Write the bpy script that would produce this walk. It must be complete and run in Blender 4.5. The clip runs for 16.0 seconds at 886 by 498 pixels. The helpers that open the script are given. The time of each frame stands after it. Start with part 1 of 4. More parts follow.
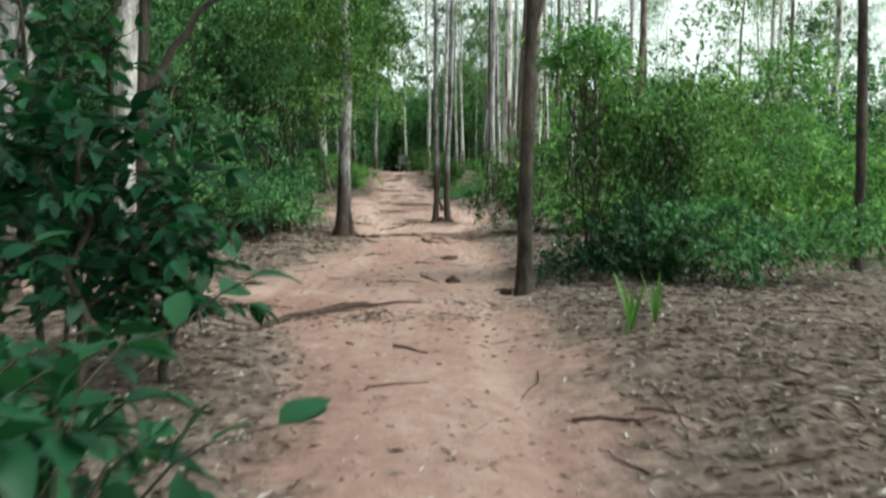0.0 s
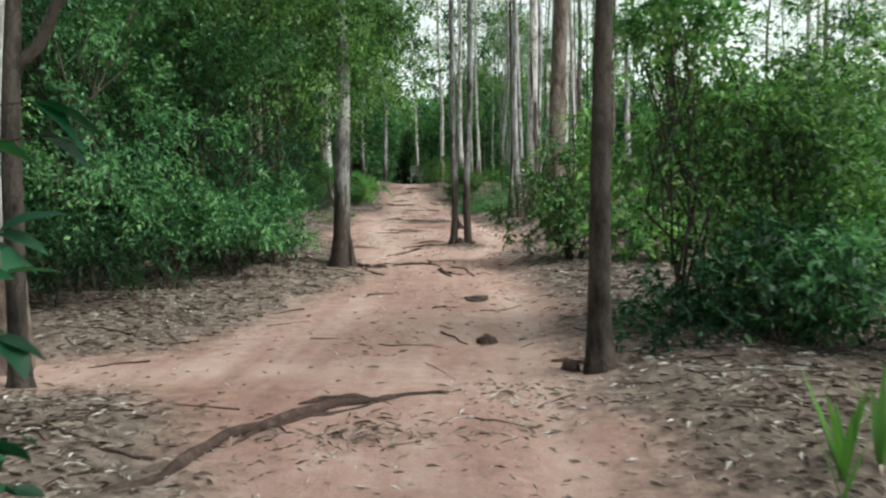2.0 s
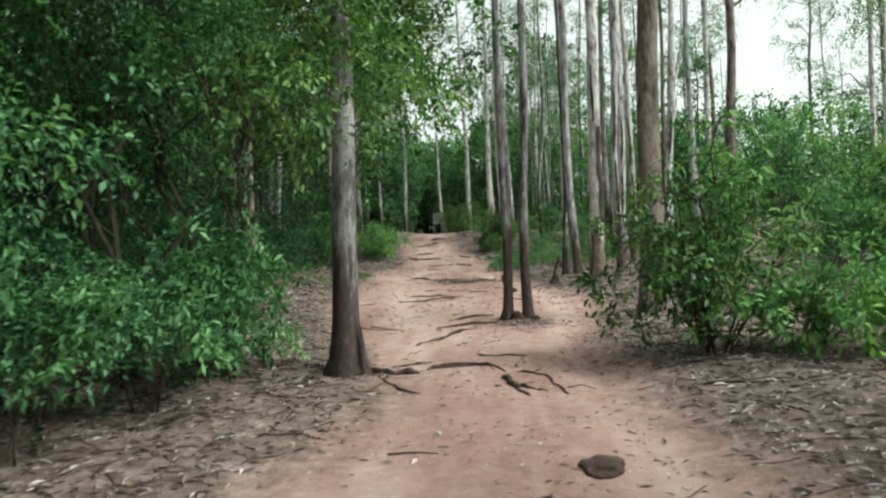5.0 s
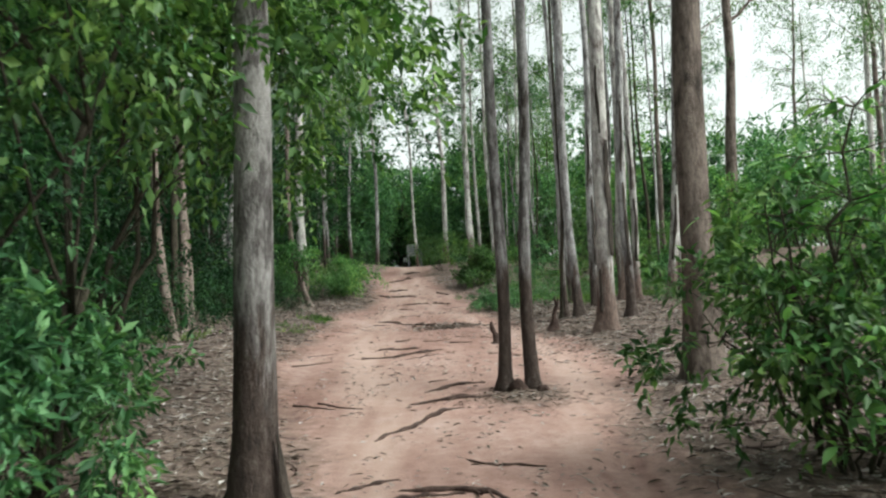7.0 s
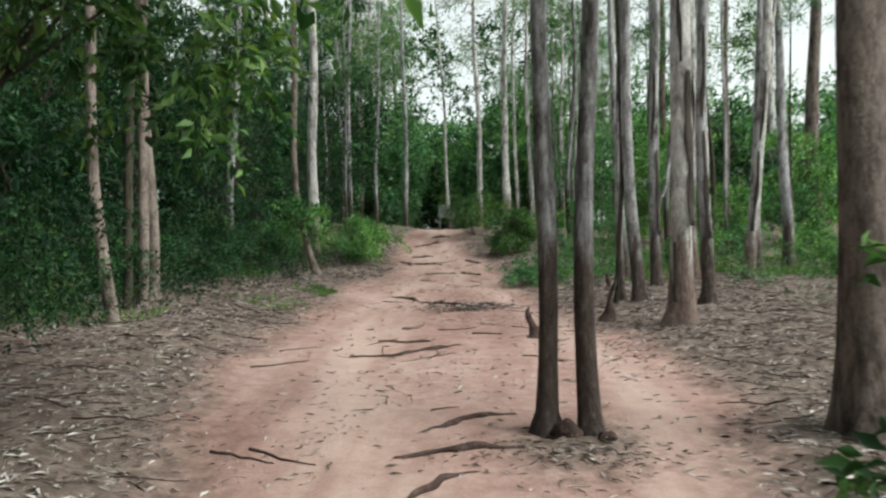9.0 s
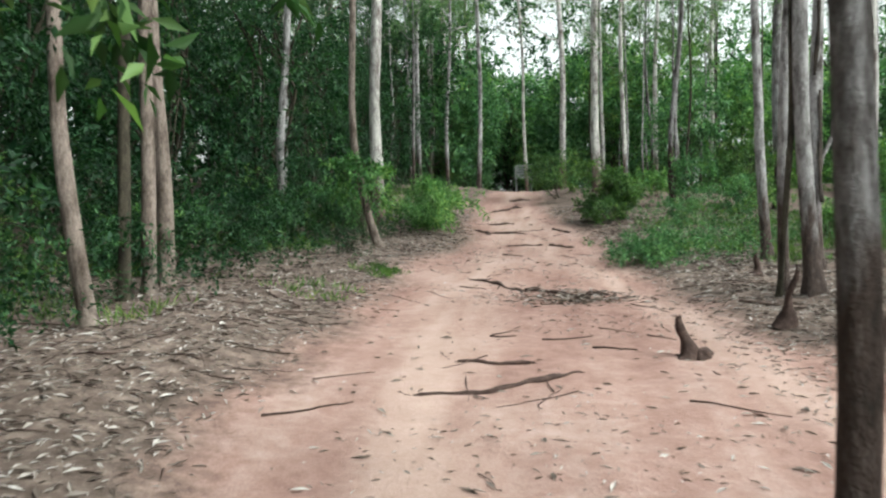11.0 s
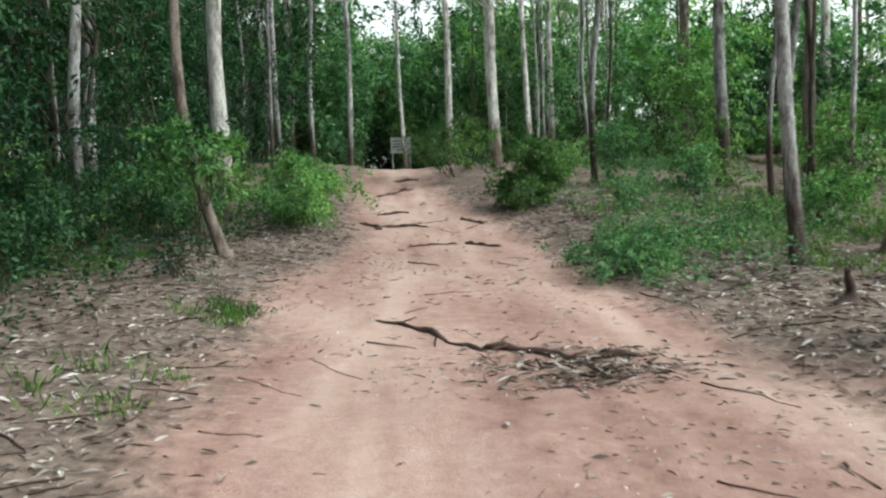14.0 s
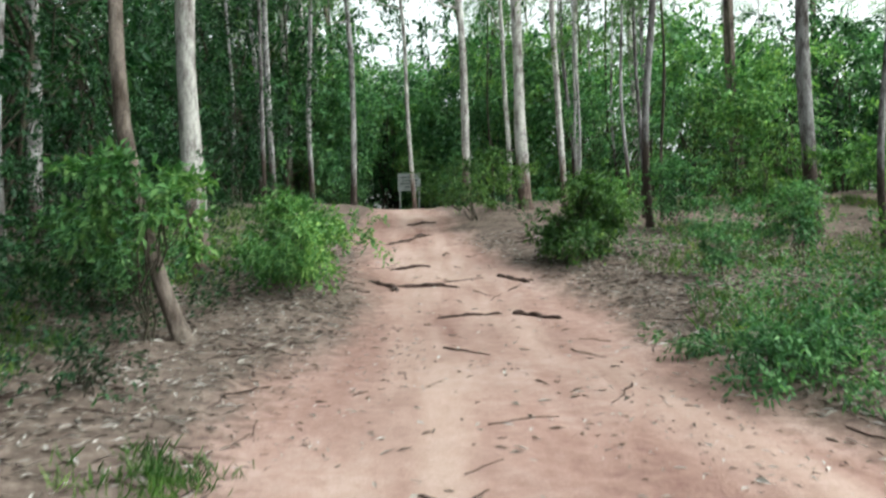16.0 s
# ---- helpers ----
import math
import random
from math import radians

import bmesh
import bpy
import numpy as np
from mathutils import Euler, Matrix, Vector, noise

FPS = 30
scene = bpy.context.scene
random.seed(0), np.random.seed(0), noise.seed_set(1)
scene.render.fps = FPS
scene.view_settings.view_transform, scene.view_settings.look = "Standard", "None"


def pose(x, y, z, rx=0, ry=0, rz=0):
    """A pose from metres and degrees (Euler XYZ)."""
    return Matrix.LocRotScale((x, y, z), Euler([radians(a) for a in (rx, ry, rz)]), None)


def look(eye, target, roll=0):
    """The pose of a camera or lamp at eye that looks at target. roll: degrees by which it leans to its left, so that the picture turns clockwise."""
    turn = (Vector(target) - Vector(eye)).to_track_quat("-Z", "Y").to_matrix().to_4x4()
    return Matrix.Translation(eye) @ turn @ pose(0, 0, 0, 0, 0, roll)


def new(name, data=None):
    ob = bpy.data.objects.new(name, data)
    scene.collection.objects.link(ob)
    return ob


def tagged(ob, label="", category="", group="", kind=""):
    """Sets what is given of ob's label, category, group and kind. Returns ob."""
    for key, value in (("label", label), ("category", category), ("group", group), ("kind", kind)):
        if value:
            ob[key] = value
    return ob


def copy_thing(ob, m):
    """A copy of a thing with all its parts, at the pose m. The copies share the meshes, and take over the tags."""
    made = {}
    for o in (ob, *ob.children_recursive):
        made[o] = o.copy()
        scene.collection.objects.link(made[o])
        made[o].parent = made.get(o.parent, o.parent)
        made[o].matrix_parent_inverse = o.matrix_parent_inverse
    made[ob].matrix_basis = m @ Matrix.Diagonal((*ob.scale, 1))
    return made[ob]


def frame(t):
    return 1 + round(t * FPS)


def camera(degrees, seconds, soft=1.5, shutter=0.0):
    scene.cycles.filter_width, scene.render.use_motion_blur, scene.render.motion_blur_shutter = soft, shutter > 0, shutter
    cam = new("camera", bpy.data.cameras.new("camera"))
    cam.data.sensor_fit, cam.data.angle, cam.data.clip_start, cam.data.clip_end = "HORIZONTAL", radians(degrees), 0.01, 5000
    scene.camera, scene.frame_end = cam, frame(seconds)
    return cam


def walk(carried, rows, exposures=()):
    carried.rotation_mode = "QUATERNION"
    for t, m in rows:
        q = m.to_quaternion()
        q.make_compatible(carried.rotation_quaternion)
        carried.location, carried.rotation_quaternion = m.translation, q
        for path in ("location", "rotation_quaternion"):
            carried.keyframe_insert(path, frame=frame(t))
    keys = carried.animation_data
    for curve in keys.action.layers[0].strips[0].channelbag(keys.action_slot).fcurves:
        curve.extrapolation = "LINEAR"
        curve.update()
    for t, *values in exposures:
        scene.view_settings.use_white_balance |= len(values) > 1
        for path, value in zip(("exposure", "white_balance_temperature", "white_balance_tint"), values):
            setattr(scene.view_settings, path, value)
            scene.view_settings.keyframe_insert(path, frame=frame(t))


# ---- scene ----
cam = camera(57.9, 16.0, soft=2.3, shutter=0.4)
METRES, EYE, TILT, LEAN, TURN = 25.4, 1.5, 0.0, 0.0, 0.0
ROWS = [
    (0.0, 0.0, 0.0, 0.0, 0.01, -2.03, -0.27),
    (0.5, 0.0008, 0.0302, 0.0024, -0.07, 1.78, -0.19),
    (1.0, -0.0007, 0.0614, 0.0034, -0.07, 1.61, -0.02),
    (1.5, -0.0023, 0.0945, 0.0061, -1.11, -0.64, 1.37),
    (2.0, -0.0058, 0.1226, 0.009, 0.92, -1.25, 0.53),
    (2.5, -0.0085, 0.1536, 0.0111, 1.65, -1.74, 0.63),
    (3.0, -0.0099, 0.1859, 0.0127, 4.26, -2.36, 0.41),
    (3.5, -0.0156, 0.218, 0.0144, 5.76, -0.96, 0.45),
    (4.0, -0.02, 0.2496, 0.0166, 5.09, 0.47, 1.24),
    (6.5, -0.0293, 0.4014, 0.0336, -0.44, 3.82, 1.77),
    (7.0, -0.0295, 0.4324, 0.035, 0.6, 4.28, 2.52),
    (7.5, -0.0266, 0.4621, 0.0378, -1.82, 3.34, 2.91),
    (8.0, -0.0249, 0.4935, 0.0401, -1.93, 3.45, 1.65),
    (8.5, -0.0244, 0.5266, 0.0429, -0.84, 3.32, 1.45),
    (9.0, -0.0233, 0.5587, 0.0442, 3.2, 1.59, 0.76),
    (11.5, -0.0534, 0.7099, 0.0555, 8.11, -1.2, 0.39),
    (12.0, -0.0628, 0.7396, 0.0571, 2.45, -0.08, 1.4),
    (12.5, -0.0692, 0.7706, 0.0581, -2.09, -0.64, 1.94),
    (13.0, -0.0739, 0.801, 0.0607, -2.73, -1.41, 2.06),
    (13.5, -0.0767, 0.8329, 0.0627, -3.35, -2.68, 2.74),
    (14.0, -0.0792, 0.8647, 0.0654, -1.86, -3.07, 1.87),
    (14.5, -0.0834, 0.8963, 0.0666, -1.85, -2.83, 1.6),
    (15.0, -0.0861, 0.9291, 0.0676, -1.92, -4.3, 1.74),
    (15.5, -0.092, 0.961, 0.0712, -0.84, -3.47, 1.43),
    (16.0, -0.0939, 0.9878, 0.0761, -1.94, -0.52, 1.9),
]
walk(cam, [(t, pose(0, 0, EYE, TILT, LEAN, TURN) @ pose(METRES * x, METRES * y, METRES * z, 90 + pitch, roll, yaw)) for t, x, y, z, yaw, pitch, roll in ROWS],
     exposures=[(0, 0.9, 6400, -8), (1, 0.78, 6400, -8), (2, 0.82, 6400, -5), (3, 1.02, 6400, -4), (4, 0.88, 6400, -5), (6.5, 0.78, 6450, -3), (9, 0.7, 6400, -1), (11.5, 1.1, 6350, -2), (12, 0.97, 6350, -3), (13, 1.03, 6300, -3), (15, 1.08, 6300, -3), (16, 1.18, 6300, -3)])

# ---- light: a white overcast evening sky above the trees, brighter to the right ----
world = bpy.data.worlds.new("sky")
scene.world = world
world.use_nodes = True
wn, wl = world.node_tree.nodes, world.node_tree.links
sky = wn.new("ShaderNodeTexSky")
sky.sky_type, sky.sun_disc = "NISHITA", False
sky.sun_elevation, sky.sun_rotation = radians(47), radians(108)
sky.air_density, sky.dust_density, sky.ozone_density = 1.0, 4.0, 1.0
veil = wn.new("ShaderNodeHueSaturation")
veil.inputs["Saturation"].default_value = 0.12
wl.new(sky.outputs[0], veil.inputs["Color"])
wl.new(veil.outputs[0], wn["Background"].inputs[0])
wn["Background"].inputs[1].default_value = 0.18
sun_data = bpy.data.lights.new("sun", "SUN")
sun_data.energy, sun_data.angle, sun_data.color = 1.7, radians(32), (1.0, 0.96, 0.9)
sun = new("sun", sun_data)
sun.matrix_world = look((30, -10, 34), (0, 0, 0))

rng = np.random.default_rng(7)


# ---- materials ----
def mat(name, rough=0.7, metal=0.0, spec=0.3):
    m = bpy.data.materials.new(name)
    m.use_nodes = True
    b = m.node_tree.nodes["Principled BSDF"]
    b.inputs["Roughness"].default_value, b.inputs["Metallic"].default_value = rough, metal
    b.inputs["Specular IOR Level"].default_value = spec
    return m, m.node_tree.nodes, m.node_tree.links, b


def ramp(nodes, stops):
    r = nodes.new("ShaderNodeValToRGB")
    while len(r.color_ramp.elements) < len(stops):
        r.color_ramp.elements.new(0.5)
    for e, (p, c) in zip(r.color_ramp.elements, stops):
        e.position, e.color = p, (*c, 1)
    return r


def noise_tex(nodes, links, scale, detail=5, rough=0.6, stretch=None, coord="Object"):
    t = nodes.new("ShaderNodeTexCoord")
    n = nodes.new("ShaderNodeTexNoise")
    n.inputs["Scale"].default_value, n.inputs["Detail"].default_value, n.inputs["Roughness"].default_value = scale, detail, rough
    if stretch:
        mp = nodes.new("ShaderNodeMapping")
        mp.inputs["Scale"].default_value = stretch
        links.new(t.outputs[coord], mp.inputs[0])
        links.new(mp.outputs[0], n.inputs["Vector"])
    else:
        links.new(t.outputs[coord], n.inputs["Vector"])
    return n


def mix(nodes, links, fac, a, b, mode="MIX"):
    m = nodes.new("ShaderNodeMix")
    m.data_type, m.blend_type = "RGBA", mode
    for sock, v in ((m.inputs[0], fac), (m.inputs[6], a), (m.inputs[7], b)):
        if isinstance(v, (int, float)):
            sock.default_value = v
        elif isinstance(v, tuple):
            sock.default_value = (*v, 1)
        else:
            links.new(v, sock)
    return m.outputs[2]


def bump(nodes, links, bsdf, height, strength, dist):
    b = nodes.new("ShaderNodeBump")
    b.inputs["Strength"].default_value, b.inputs["Distance"].default_value = strength, dist
    links.new(height, b.inputs["Height"])
    links.new(b.outputs[0], bsdf.inputs["Normal"])


def leaf_material(name, dark, mid, light, rough=0.48, glow=0.34):
    """Green leaves: every leaf has its own shade, and lets some light through."""
    m, n, l, b = mat(name, rough, 0, 0.24)
    geo = n.new("ShaderNodeNewGeometry")
    r = ramp(n, [(0.0, dark), (0.55, mid), (1.0, light)])
    l.new(geo.outputs["Random Per Island"], r.inputs[0])
    patch = noise_tex(n, l, 0.9, 2)
    pr = ramp(n, [(0.34, (0.5, 0.6, 0.6)), (0.5, (0.9, 0.92, 0.9)), (0.68, (1.4, 1.25, 1.0))])
    l.new(patch.outputs[0], pr.inputs[0])
    col = mix(n, l, 1.0, r.outputs[0], pr.outputs[0], "MULTIPLY")
    l.new(col, b.inputs["Base Color"])
    tr = n.new("ShaderNodeBsdfTranslucent")
    l.new(mix(n, l, 1.0, col, (1.15, 1.3, 0.7), "MULTIPLY"), tr.inputs[0])
    ms = n.new("ShaderNodeMixShader")
    ms.inputs[0].default_value = glow
    l.new(b.outputs[0], ms.inputs[1])
    l.new(tr.outputs[0], ms.inputs[2])
    l.new(ms.outputs[0], n["Material Output"].inputs[0])
    return m


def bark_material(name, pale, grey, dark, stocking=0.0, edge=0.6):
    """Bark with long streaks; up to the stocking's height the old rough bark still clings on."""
    m, n, l, b = mat(name, 0.85, 0, 0.2)
    s1 = noise_tex(n, l, 3.2, 6, 0.66, (2.0, 2.0, 0.7))
    s2 = noise_tex(n, l, 13.0, 6, 0.74, (1.8, 1.8, 0.62))
    s3 = noise_tex(n, l, 42.0, 4, 0.7, (1.2, 1.2, 0.7))
    r1 = ramp(n, [(0.36, dark), (0.43, grey), (0.47, tuple(c * 1.1 for c in grey)), (0.53, pale), (0.8, tuple(min(1, c * 1.15) for c in pale))])
    l.new(s1.outputs[0], r1.inputs[0])
    r2 = ramp(n, [(0.3, (0.34, 0.31, 0.29)), (0.56, (1.05, 1.04, 1.03))])
    l.new(s2.outputs[0], r2.inputs[0])
    col = mix(n, l, 0.75, r1.outputs[0], r2.outputs[0], "MULTIPLY")
    r3 = ramp(n, [(0.3, (0.55, 0.54, 0.53)), (0.6, (1.08, 1.07, 1.06))])
    l.new(s3.outputs[0], r3.inputs[0])
    col = mix(n, l, 0.6, col, r3.outputs[0], "MULTIPLY")
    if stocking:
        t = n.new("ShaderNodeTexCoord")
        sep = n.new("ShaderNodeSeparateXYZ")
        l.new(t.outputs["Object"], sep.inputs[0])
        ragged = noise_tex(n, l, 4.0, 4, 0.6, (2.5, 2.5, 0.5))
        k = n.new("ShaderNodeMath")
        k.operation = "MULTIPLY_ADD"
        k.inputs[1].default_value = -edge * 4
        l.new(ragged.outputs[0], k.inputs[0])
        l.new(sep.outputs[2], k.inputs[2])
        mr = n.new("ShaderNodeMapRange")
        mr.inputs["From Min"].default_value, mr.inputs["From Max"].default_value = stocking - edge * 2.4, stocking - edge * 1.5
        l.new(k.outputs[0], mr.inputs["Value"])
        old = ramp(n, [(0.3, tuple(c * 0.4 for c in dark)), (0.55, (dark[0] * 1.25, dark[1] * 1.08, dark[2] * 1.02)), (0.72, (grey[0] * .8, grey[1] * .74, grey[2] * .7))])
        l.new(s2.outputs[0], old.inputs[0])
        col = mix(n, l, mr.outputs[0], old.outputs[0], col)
    l.new(col, b.inputs["Base Color"])
    hs = mix(n, l, 0.4, mix(n, l, 0.5, s1.outputs[0], s2.outputs[0]), s3.outputs[0])
    bump(n, l, b, hs, 1.0, 0.045)
    return m


LEAF_FRESH = leaf_material("leaf_fresh", (0.025, 0.075, 0.034), (0.085, 0.21, 0.092), (0.19, 0.36, 0.175))
# darkened leaf colours that carry the deep shade of the thicket
LEAF_SHADED = leaf_material("leaf_shaded", (0.0075, 0.028, 0.0125), (0.021, 0.068, 0.03), (0.062, 0.145, 0.066))
LEAF_OLIVE = leaf_material("leaf_olive", (0.024, 0.062, 0.02), (0.075, 0.16, 0.05), (0.19, 0.31, 0.105))
LEAF_LIME = leaf_material("leaf_lime", (0.042, 0.118, 0.038), (0.125, 0.275, 0.092), (0.265, 0.43, 0.165))
LEAF_BROAD = leaf_material("leaf_broad", (0.007, 0.036, 0.018), (0.016, 0.072, 0.034), (0.036, 0.125, 0.058), 0.45)
LEAF_GUM = leaf_material("leaf_gum", (0.05, 0.095, 0.042), (0.11, 0.2, 0.088), (0.2, 0.31, 0.145), 0.5, 0.4)
GRASS = leaf_material("grass_green", (0.04, 0.10, 0.02), (0.10, 0.22, 0.045), (0.24, 0.34, 0.11), 0.55)
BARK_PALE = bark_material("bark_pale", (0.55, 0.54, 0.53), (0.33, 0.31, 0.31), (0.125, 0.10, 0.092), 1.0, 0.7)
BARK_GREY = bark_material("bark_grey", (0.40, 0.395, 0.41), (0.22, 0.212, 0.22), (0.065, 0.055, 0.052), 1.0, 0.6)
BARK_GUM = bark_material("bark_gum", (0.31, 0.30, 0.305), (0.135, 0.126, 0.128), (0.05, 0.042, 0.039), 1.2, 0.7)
BARK_TAN = bark_material("bark_tan", (0.26, 0.216, 0.195), (0.15, 0.122, 0.108), (0.08, 0.06, 0.05))
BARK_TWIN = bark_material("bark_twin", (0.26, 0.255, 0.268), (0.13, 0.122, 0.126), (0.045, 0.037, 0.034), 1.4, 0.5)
BARK_DARK = bark_material("bark_dark", (0.07, 0.057, 0.05), (0.038, 0.031, 0.027), (0.015, 0.012, 0.011))
BARK_RED = bark_material("bark_red", (0.185, 0.15, 0.135), (0.105, 0.083, 0.074), (0.04, 0.031, 0.027))
BARK_STEM = bark_material("bark_stem", (0.075, 0.066, 0.05), (0.045, 0.04, 0.03), (0.02, 0.017, 0.014))
def wood_material():
    m, n, l, b = mat("root_wood", 0.85, 0, 0.2)
    a, f = noise_tex(n, l, 9, 5, 0.65), noise_tex(n, l, 55, 4, 0.7)
    r = ramp(n, [(0.32, (0.018, 0.011, 0.01)), (0.5, (0.048, 0.03, 0.026)), (0.68, (0.12, 0.08, 0.07))])
    l.new(mix(n, l, 0.4, a.outputs[0], f.outputs[0]), r.inputs[0])
    l.new(r.outputs[0], b.inputs["Base Color"])
    bump(n, l, b, mix(n, l, 0.5, a.outputs[0], f.outputs[0]), 0.8, 0.015)
    return m


ROOT = wood_material()


def litter_material(name="dry_leaf", tone=1.0):
    m, n, l, b = mat(name, 0.75, 0, 0.25)
    geo = n.new("ShaderNodeNewGeometry")
    r = ramp(n, [(0.0, (0.05, 0.037, 0.03)), (0.4, (0.15, 0.12, 0.105)), (0.72, (0.34, 0.305, 0.285)), (1.0, (0.5, 0.47, 0.455))])
    l.new(geo.outputs["Random Per Island"], r.inputs[0])
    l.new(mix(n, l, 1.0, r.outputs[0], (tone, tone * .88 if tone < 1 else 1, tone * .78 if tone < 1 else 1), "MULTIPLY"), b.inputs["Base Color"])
    return m


LITTER = litter_material()
DARK_LITTER = litter_material("dark_leaf", 0.55)


def ramp_fac(nodes, links, value, low, high):
    m = nodes.new("ShaderNodeMapRange")
    m.inputs["From Min"].default_value, m.inputs["From Max"].default_value = low, high
    links.new(value, m.inputs["Value"])
    return m.outputs[0]


def ground_material():
    """Trodden orange-pink earth on the path, grey-brown leaf mould beside it."""
    m, n, l, b = mat("earth", 0.95, 0, 0.12)
    at = n.new("ShaderNodeAttribute")
    at.attribute_name = "trodden"
    big = noise_tex(n, l, 0.55, 4, 0.6)
    fine = noise_tex(n, l, 7.0, 8, 0.72)
    grain = noise_tex(n, l, 60.0, 4, 0.7)
    dirt = ramp(n, [(0.36, (0.19, 0.108, 0.095)), (0.5, (0.305, 0.197, 0.174)), (0.64, (0.42, 0.31, 0.285))])
    tread = noise_tex(n, l, 1.5, 3, 0.55, (1.6, 0.22, 1.0))
    l.new(mix(n, l, 0.38, mix(n, l, 0.5, big.outputs[0], tread.outputs[0]), fine.outputs[0]), dirt.inputs[0])
    worn = n.new("ShaderNodeAttribute")
    worn.attribute_name = "dust"
    soft = n.new("ShaderNodeMath")
    soft.operation = "MULTIPLY"
    l.new(worn.outputs["Fac"], soft.inputs[0])
    l.new(ramp_fac(n, l, tread.outputs[0], 0.3, 0.62), soft.inputs[1])
    dusty = mix(n, l, soft.outputs[0], dirt.outputs[0], (0.46, 0.345, 0.31))
    mould = ramp(n, [(0.3, (0.055, 0.042, 0.036)), (0.5, (0.142, 0.109, 0.096)), (0.7, (0.265, 0.215, 0.192))])
    l.new(fine.outputs[0], mould.inputs[0])
    k = n.new("ShaderNodeMath")
    k.operation = "MULTIPLY_ADD"
    k.inputs[1].default_value = 0.9
    l.new(fine.outputs[0], k.inputs[0])
    l.new(at.outputs["Fac"], k.inputs[2])
    edge = n.new("ShaderNodeMapRange")
    edge.inputs["From Min"].default_value, edge.inputs["From Max"].default_value = 0.58, 1.2
    l.new(k.outputs[0], edge.inputs["Value"])
    col = mix(n, l, edge.outputs[0], mould.outputs[0], dusty)
    gr = ramp(n, [(0.3, (0.78, 0.75, 0.73)), (0.65, (1.06, 1.05, 1.04))])
    l.new(grain.outputs[0], gr.inputs[0])
    l.new(mix(n, l, 0.8, col, gr.outputs[0], "MULTIPLY"), b.inputs["Base Color"])
    bump(n, l, b, mix(n, l, 0.35, fine.outputs[0], grain.outputs[0]), 0.8, 0.035)
    return m


EARTH = ground_material()


# ---- the lie of the land ----
def lattice(x, y, seed):
    """Smooth value noise between -1 and 1 on the plane."""
    xi, yi = np.floor(x), np.floor(y)
    fx, fy = x - xi, y - yi
    fx, fy = fx * fx * (3 - 2 * fx), fy * fy * (3 - 2 * fy)

    def h(a, b):
        v = np.sin(a * 127.1 + b * 311.7 + seed * 74.7) * 43758.5453
        return 2 * (v - np.floor(v)) - 1
    return (h(xi, yi) * (1 - fx) + h(xi + 1, yi) * fx) * (1 - fy) + (h(xi, yi + 1) * (1 - fx) + h(xi + 1, yi + 1) * fx) * fy


CLIMB_Y = [-20, 0, 6.5, 9, 10.3, 13, 15.5, 18.2, 20, 24.2, 27.5, 30, 34.2, 37, 40.3, 44, 48, 52, 60, 90]
CLIMB_Z = [-1.5, .02, .48, .62, .70, .88, 1.12, 1.29, 1.48, 1.81, 2.02, 2.23, 2.5, 2.95, 3.5, 4.05, 4.4, 4.5, 4.45, 4.2]
LEFT_Y = [-5, 3.5, 5.4, 7, 8.2, 9.4, 10.4, 12.6, 13.9, 16, 18.5, 20, 22.6, 28.7, 31.4, 33.3, 34.8, 37.5, 42.5, 48, 60]
LEFT_X = [-.7, -.66, -.85, -1.4, -1.9, -3.1, -2.5, -2.05, -1.55, -1.5, -2.3, -2.8, -3.2, -3.35, -3.6, -3.2, -2.95, -3.25, -3.4, -3.4, -3.3]
RIGHT_Y = [-5, 3.5, 5.7, 7.9, 9.5, 12, 14.2, 16.7, 18.2, 19.9, 20.8, 23, 24.3, 25.5, 27, 29, 31.4, 34, 36.6, 39.8, 43, 48, 60]
RIGHT_X = [.95, .93, 1.0, .82, .74, .96, .9, .6, .65, 1.0, 1.4, 1.4, 1.1, .7, .42, .1, -.15, -.2, -.65, -1.6, -1.65, -1.9, -2.3]


def off_path(x, y):
    """Metres from the path's edge: negative on the path."""
    d = np.maximum(np.interp(y, LEFT_Y, LEFT_X) - x, x - np.interp(y, RIGHT_Y, RIGHT_X))
    side = np.abs(y - (9.3 + 0.16 * (x + 2.6))) - 0.45          # the small trail that leaves to the left
    d = np.where(x < -1.6, np.minimum(d, side), d)
    isle = 0.55 - np.hypot((x - 0.0) / 0.75, (y - 19.6) / 1.0)   # the litter round the twin trunks
    return np.maximum(d, isle * 0.8)


def height(x, y):
    x, y = np.asarray(x, float), np.asarray(y, float)
    z = sum(np.interp(y + k, CLIMB_Y, CLIMB_Z) for k in (-1, -.5, 0, .5, 1)) / 5
    d = off_path(x, y)
    bank = np.clip((d + 0.25) / 1.6, 0, 1)
    z = z + 0.13 * bank * bank * (3 - 2 * bank)
    z = z + np.where(x < -2.5, np.clip((-x - 2.5) * 0.045, 0, 1.2), 0)
    z = z + 0.02 * lattice(x * 2.1, y * 2.1, 1) + 0.011 * lattice(x * 6, y * 6, 2) + np.where(d > 0.2, 0.03, 0.0) * lattice(x * 3.3, y * 3.3, 3)
    z = z - 0.05 * np.exp(-((x - 0.45 - 0.1 * np.sin(y * .5)) / 0.25) ** 2) * (y < 17) * (y > 0)
    return z + np.clip(np.hypot(x, y - 25) - 55, 0, 400) * 0.012 * lattice(x * .02, y * .02, 4)


def h1(x, y):
    return float(height(x, y))


